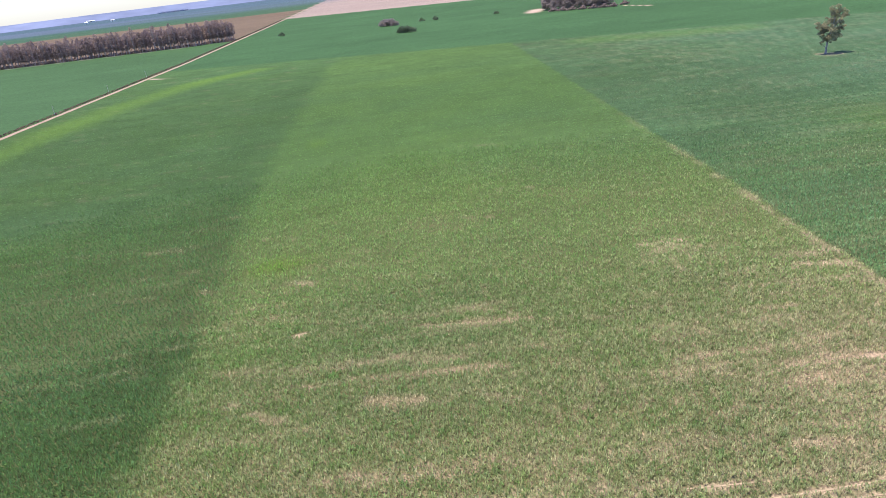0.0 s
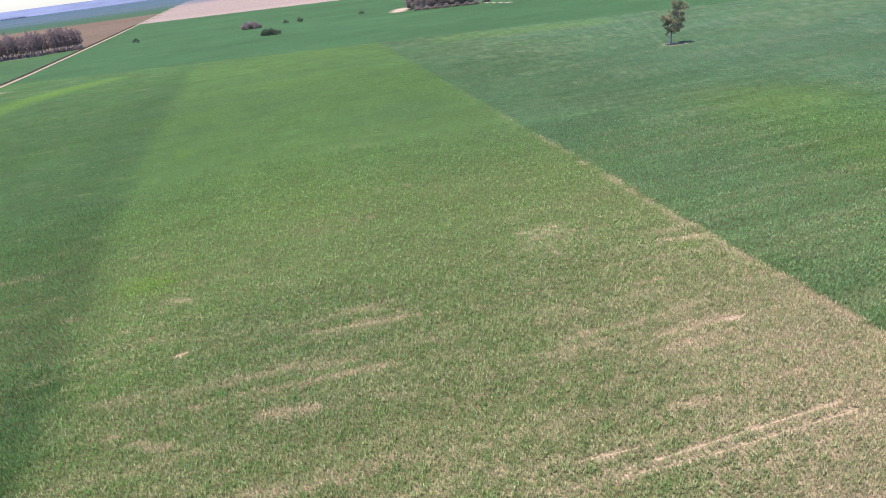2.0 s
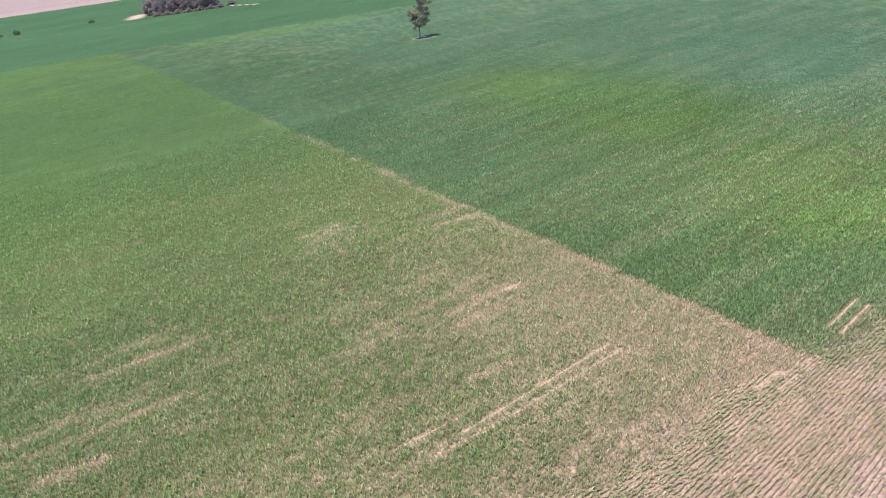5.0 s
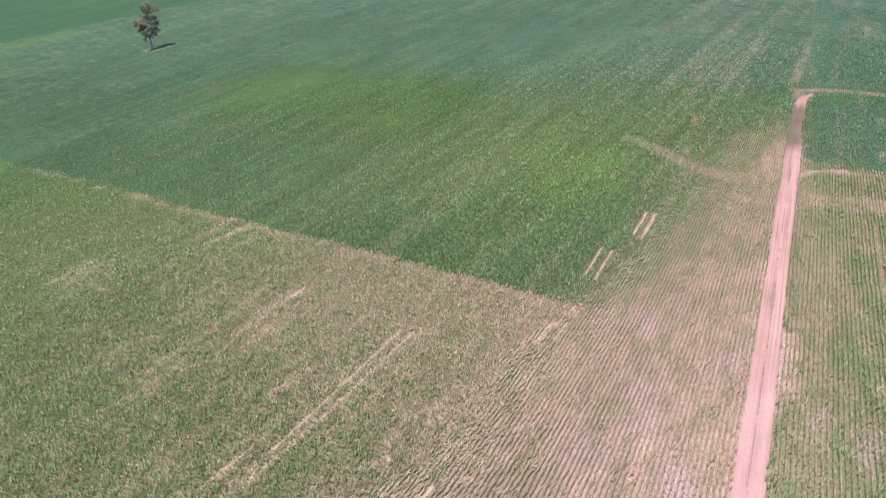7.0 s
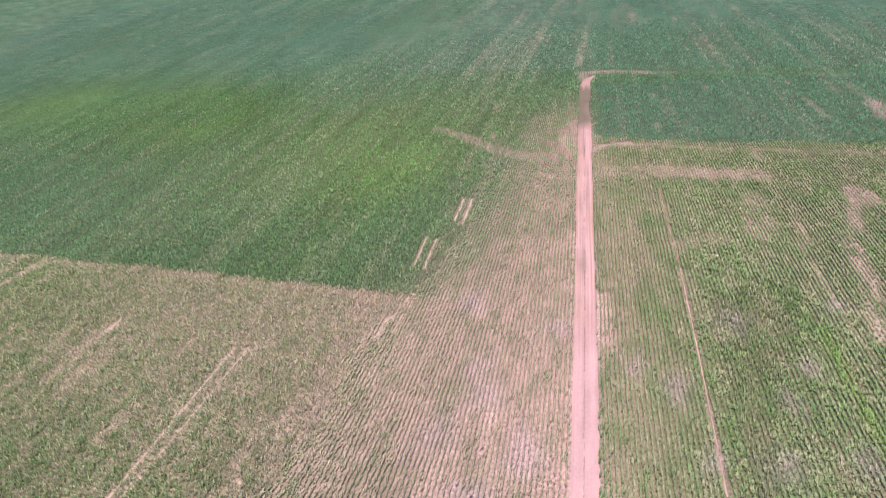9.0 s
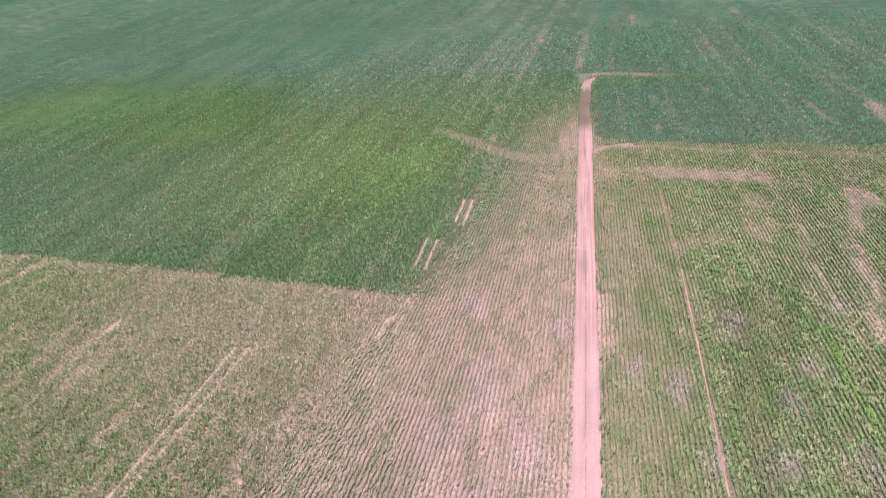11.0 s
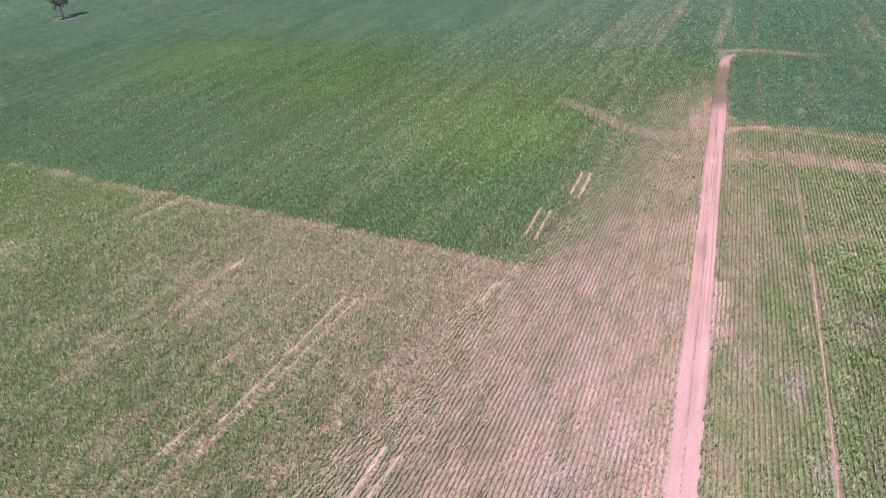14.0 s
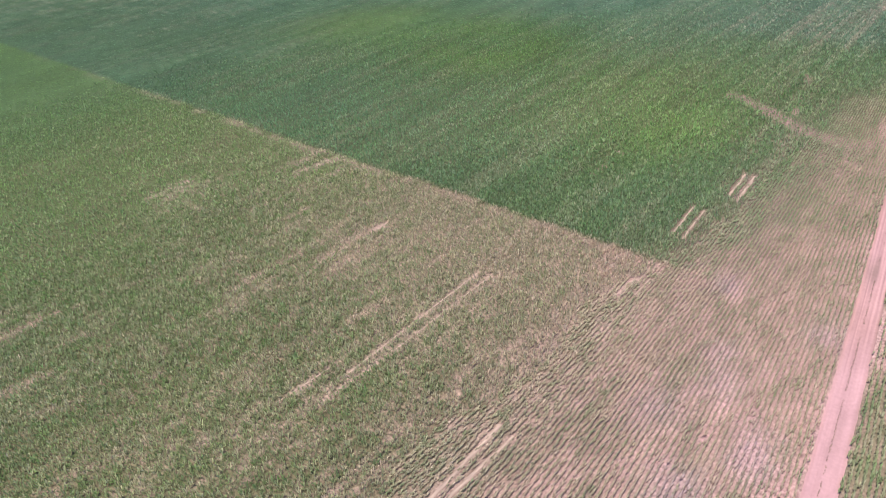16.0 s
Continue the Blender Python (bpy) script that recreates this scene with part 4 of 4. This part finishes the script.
# ---- far sheds and hills ----
def make_shed(length, width, height, label, m):
    shed = new("farm_shed")
    bm = bmesh.new()
    bmesh.ops.create_cube(bm, size=1, matrix=Matrix.Translation((0, 0, height / 2)) @ Matrix.Diagonal((length, width, height, 1)))
    part("wall", bm, M_WHITE, shed)
    bm = bmesh.new()
    a, b, c = length / 2 + 0.5, width / 2 + 0.6, height * 0.35
    pts = [bm.verts.new(p) for p in ((-a, -b, height), (a, -b, height), (a, 0, height + c), (-a, 0, height + c), (-a, b, height), (a, b, height))]
    for f in ((0, 1, 2, 3), (3, 2, 5, 4), (0, 3, 4), (1, 5, 2), (0, 4, 5, 1)):
        bm.faces.new([pts[i] for i in f])
    bmesh.ops.recalc_face_normals(bm, faces=bm.faces)
    part("roof", bm, M_ROOF, shed)
    bm = bmesh.new()
    bmesh.ops.create_cube(bm, size=1, matrix=Matrix.Translation((0, -width / 2 - 0.05, height * 0.35)) @ Matrix.Diagonal((length * 0.16, 0.1, height * 0.7, 1)))
    part("door", bm, M_DARK, shed)
    shed.matrix_basis = m
    tagged(shed, label, "shed")


make_shed(46, 18, 6, "long white metal shed far off on the plain", pose(-1800, 4240, 0, 0, 0, 20))
make_shed(16, 12, 6, "small white shed far off on the plain", pose(-1578, 3659, 0, 0, 0, 10))
make_shed(18, 14, 6, "pale shed far off on the plain", pose(-1397, 3532, 0, 0, 0, 0))

woods_rnd = random.Random(33)
clumps = []
for k in range(90):
    a = radians(-18.4 + 2.1 * k / 89)
    r = woods_rnd.uniform(2.5, 5)
    clumps.append(((4500 * math.sin(a), 4500 * math.cos(a) + woods_rnd.uniform(-20, 20), r * 0.8), r, 0.8))
v, q = leaf_cloud(woods_rnd, clumps, 1.5, 2.2)
v[:, 2] = np.maximum(v[:, 2], 0.1)
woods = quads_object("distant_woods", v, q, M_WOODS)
tagged(woods, "thin line of hazy dark woods far off on the plain", "woods", kind="stuff")
hill_az = np.radians(np.arange(-60, 125.1, 0.5))
hh = 24 + 18 * patchy(np.degrees(hill_az), 0 * hill_az, 14, 1, 91) + 6 * patchy(np.degrees(hill_az), 0 * hill_az, 2.5, 1, 93)
hv = []
for r, k in ((4640, 0.0), (4740, 0.6), (4850, 1.0), (4975, 0.0)):
    hv.append(np.stack([r * np.sin(hill_az), r * np.cos(hill_az), hh * k + 0.4], 1))
n_h = len(hill_az)
hi = np.arange(4 * n_h).reshape(4, n_h)
hq = np.stack([hi[:-1, :-1], hi[:-1, 1:], hi[1:, 1:], hi[1:, :-1]], -1).reshape(-1, 4)
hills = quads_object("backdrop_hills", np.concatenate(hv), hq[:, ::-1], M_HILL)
tagged(hills, "low hazy blue hills along the horizon", "hills", kind="structure")
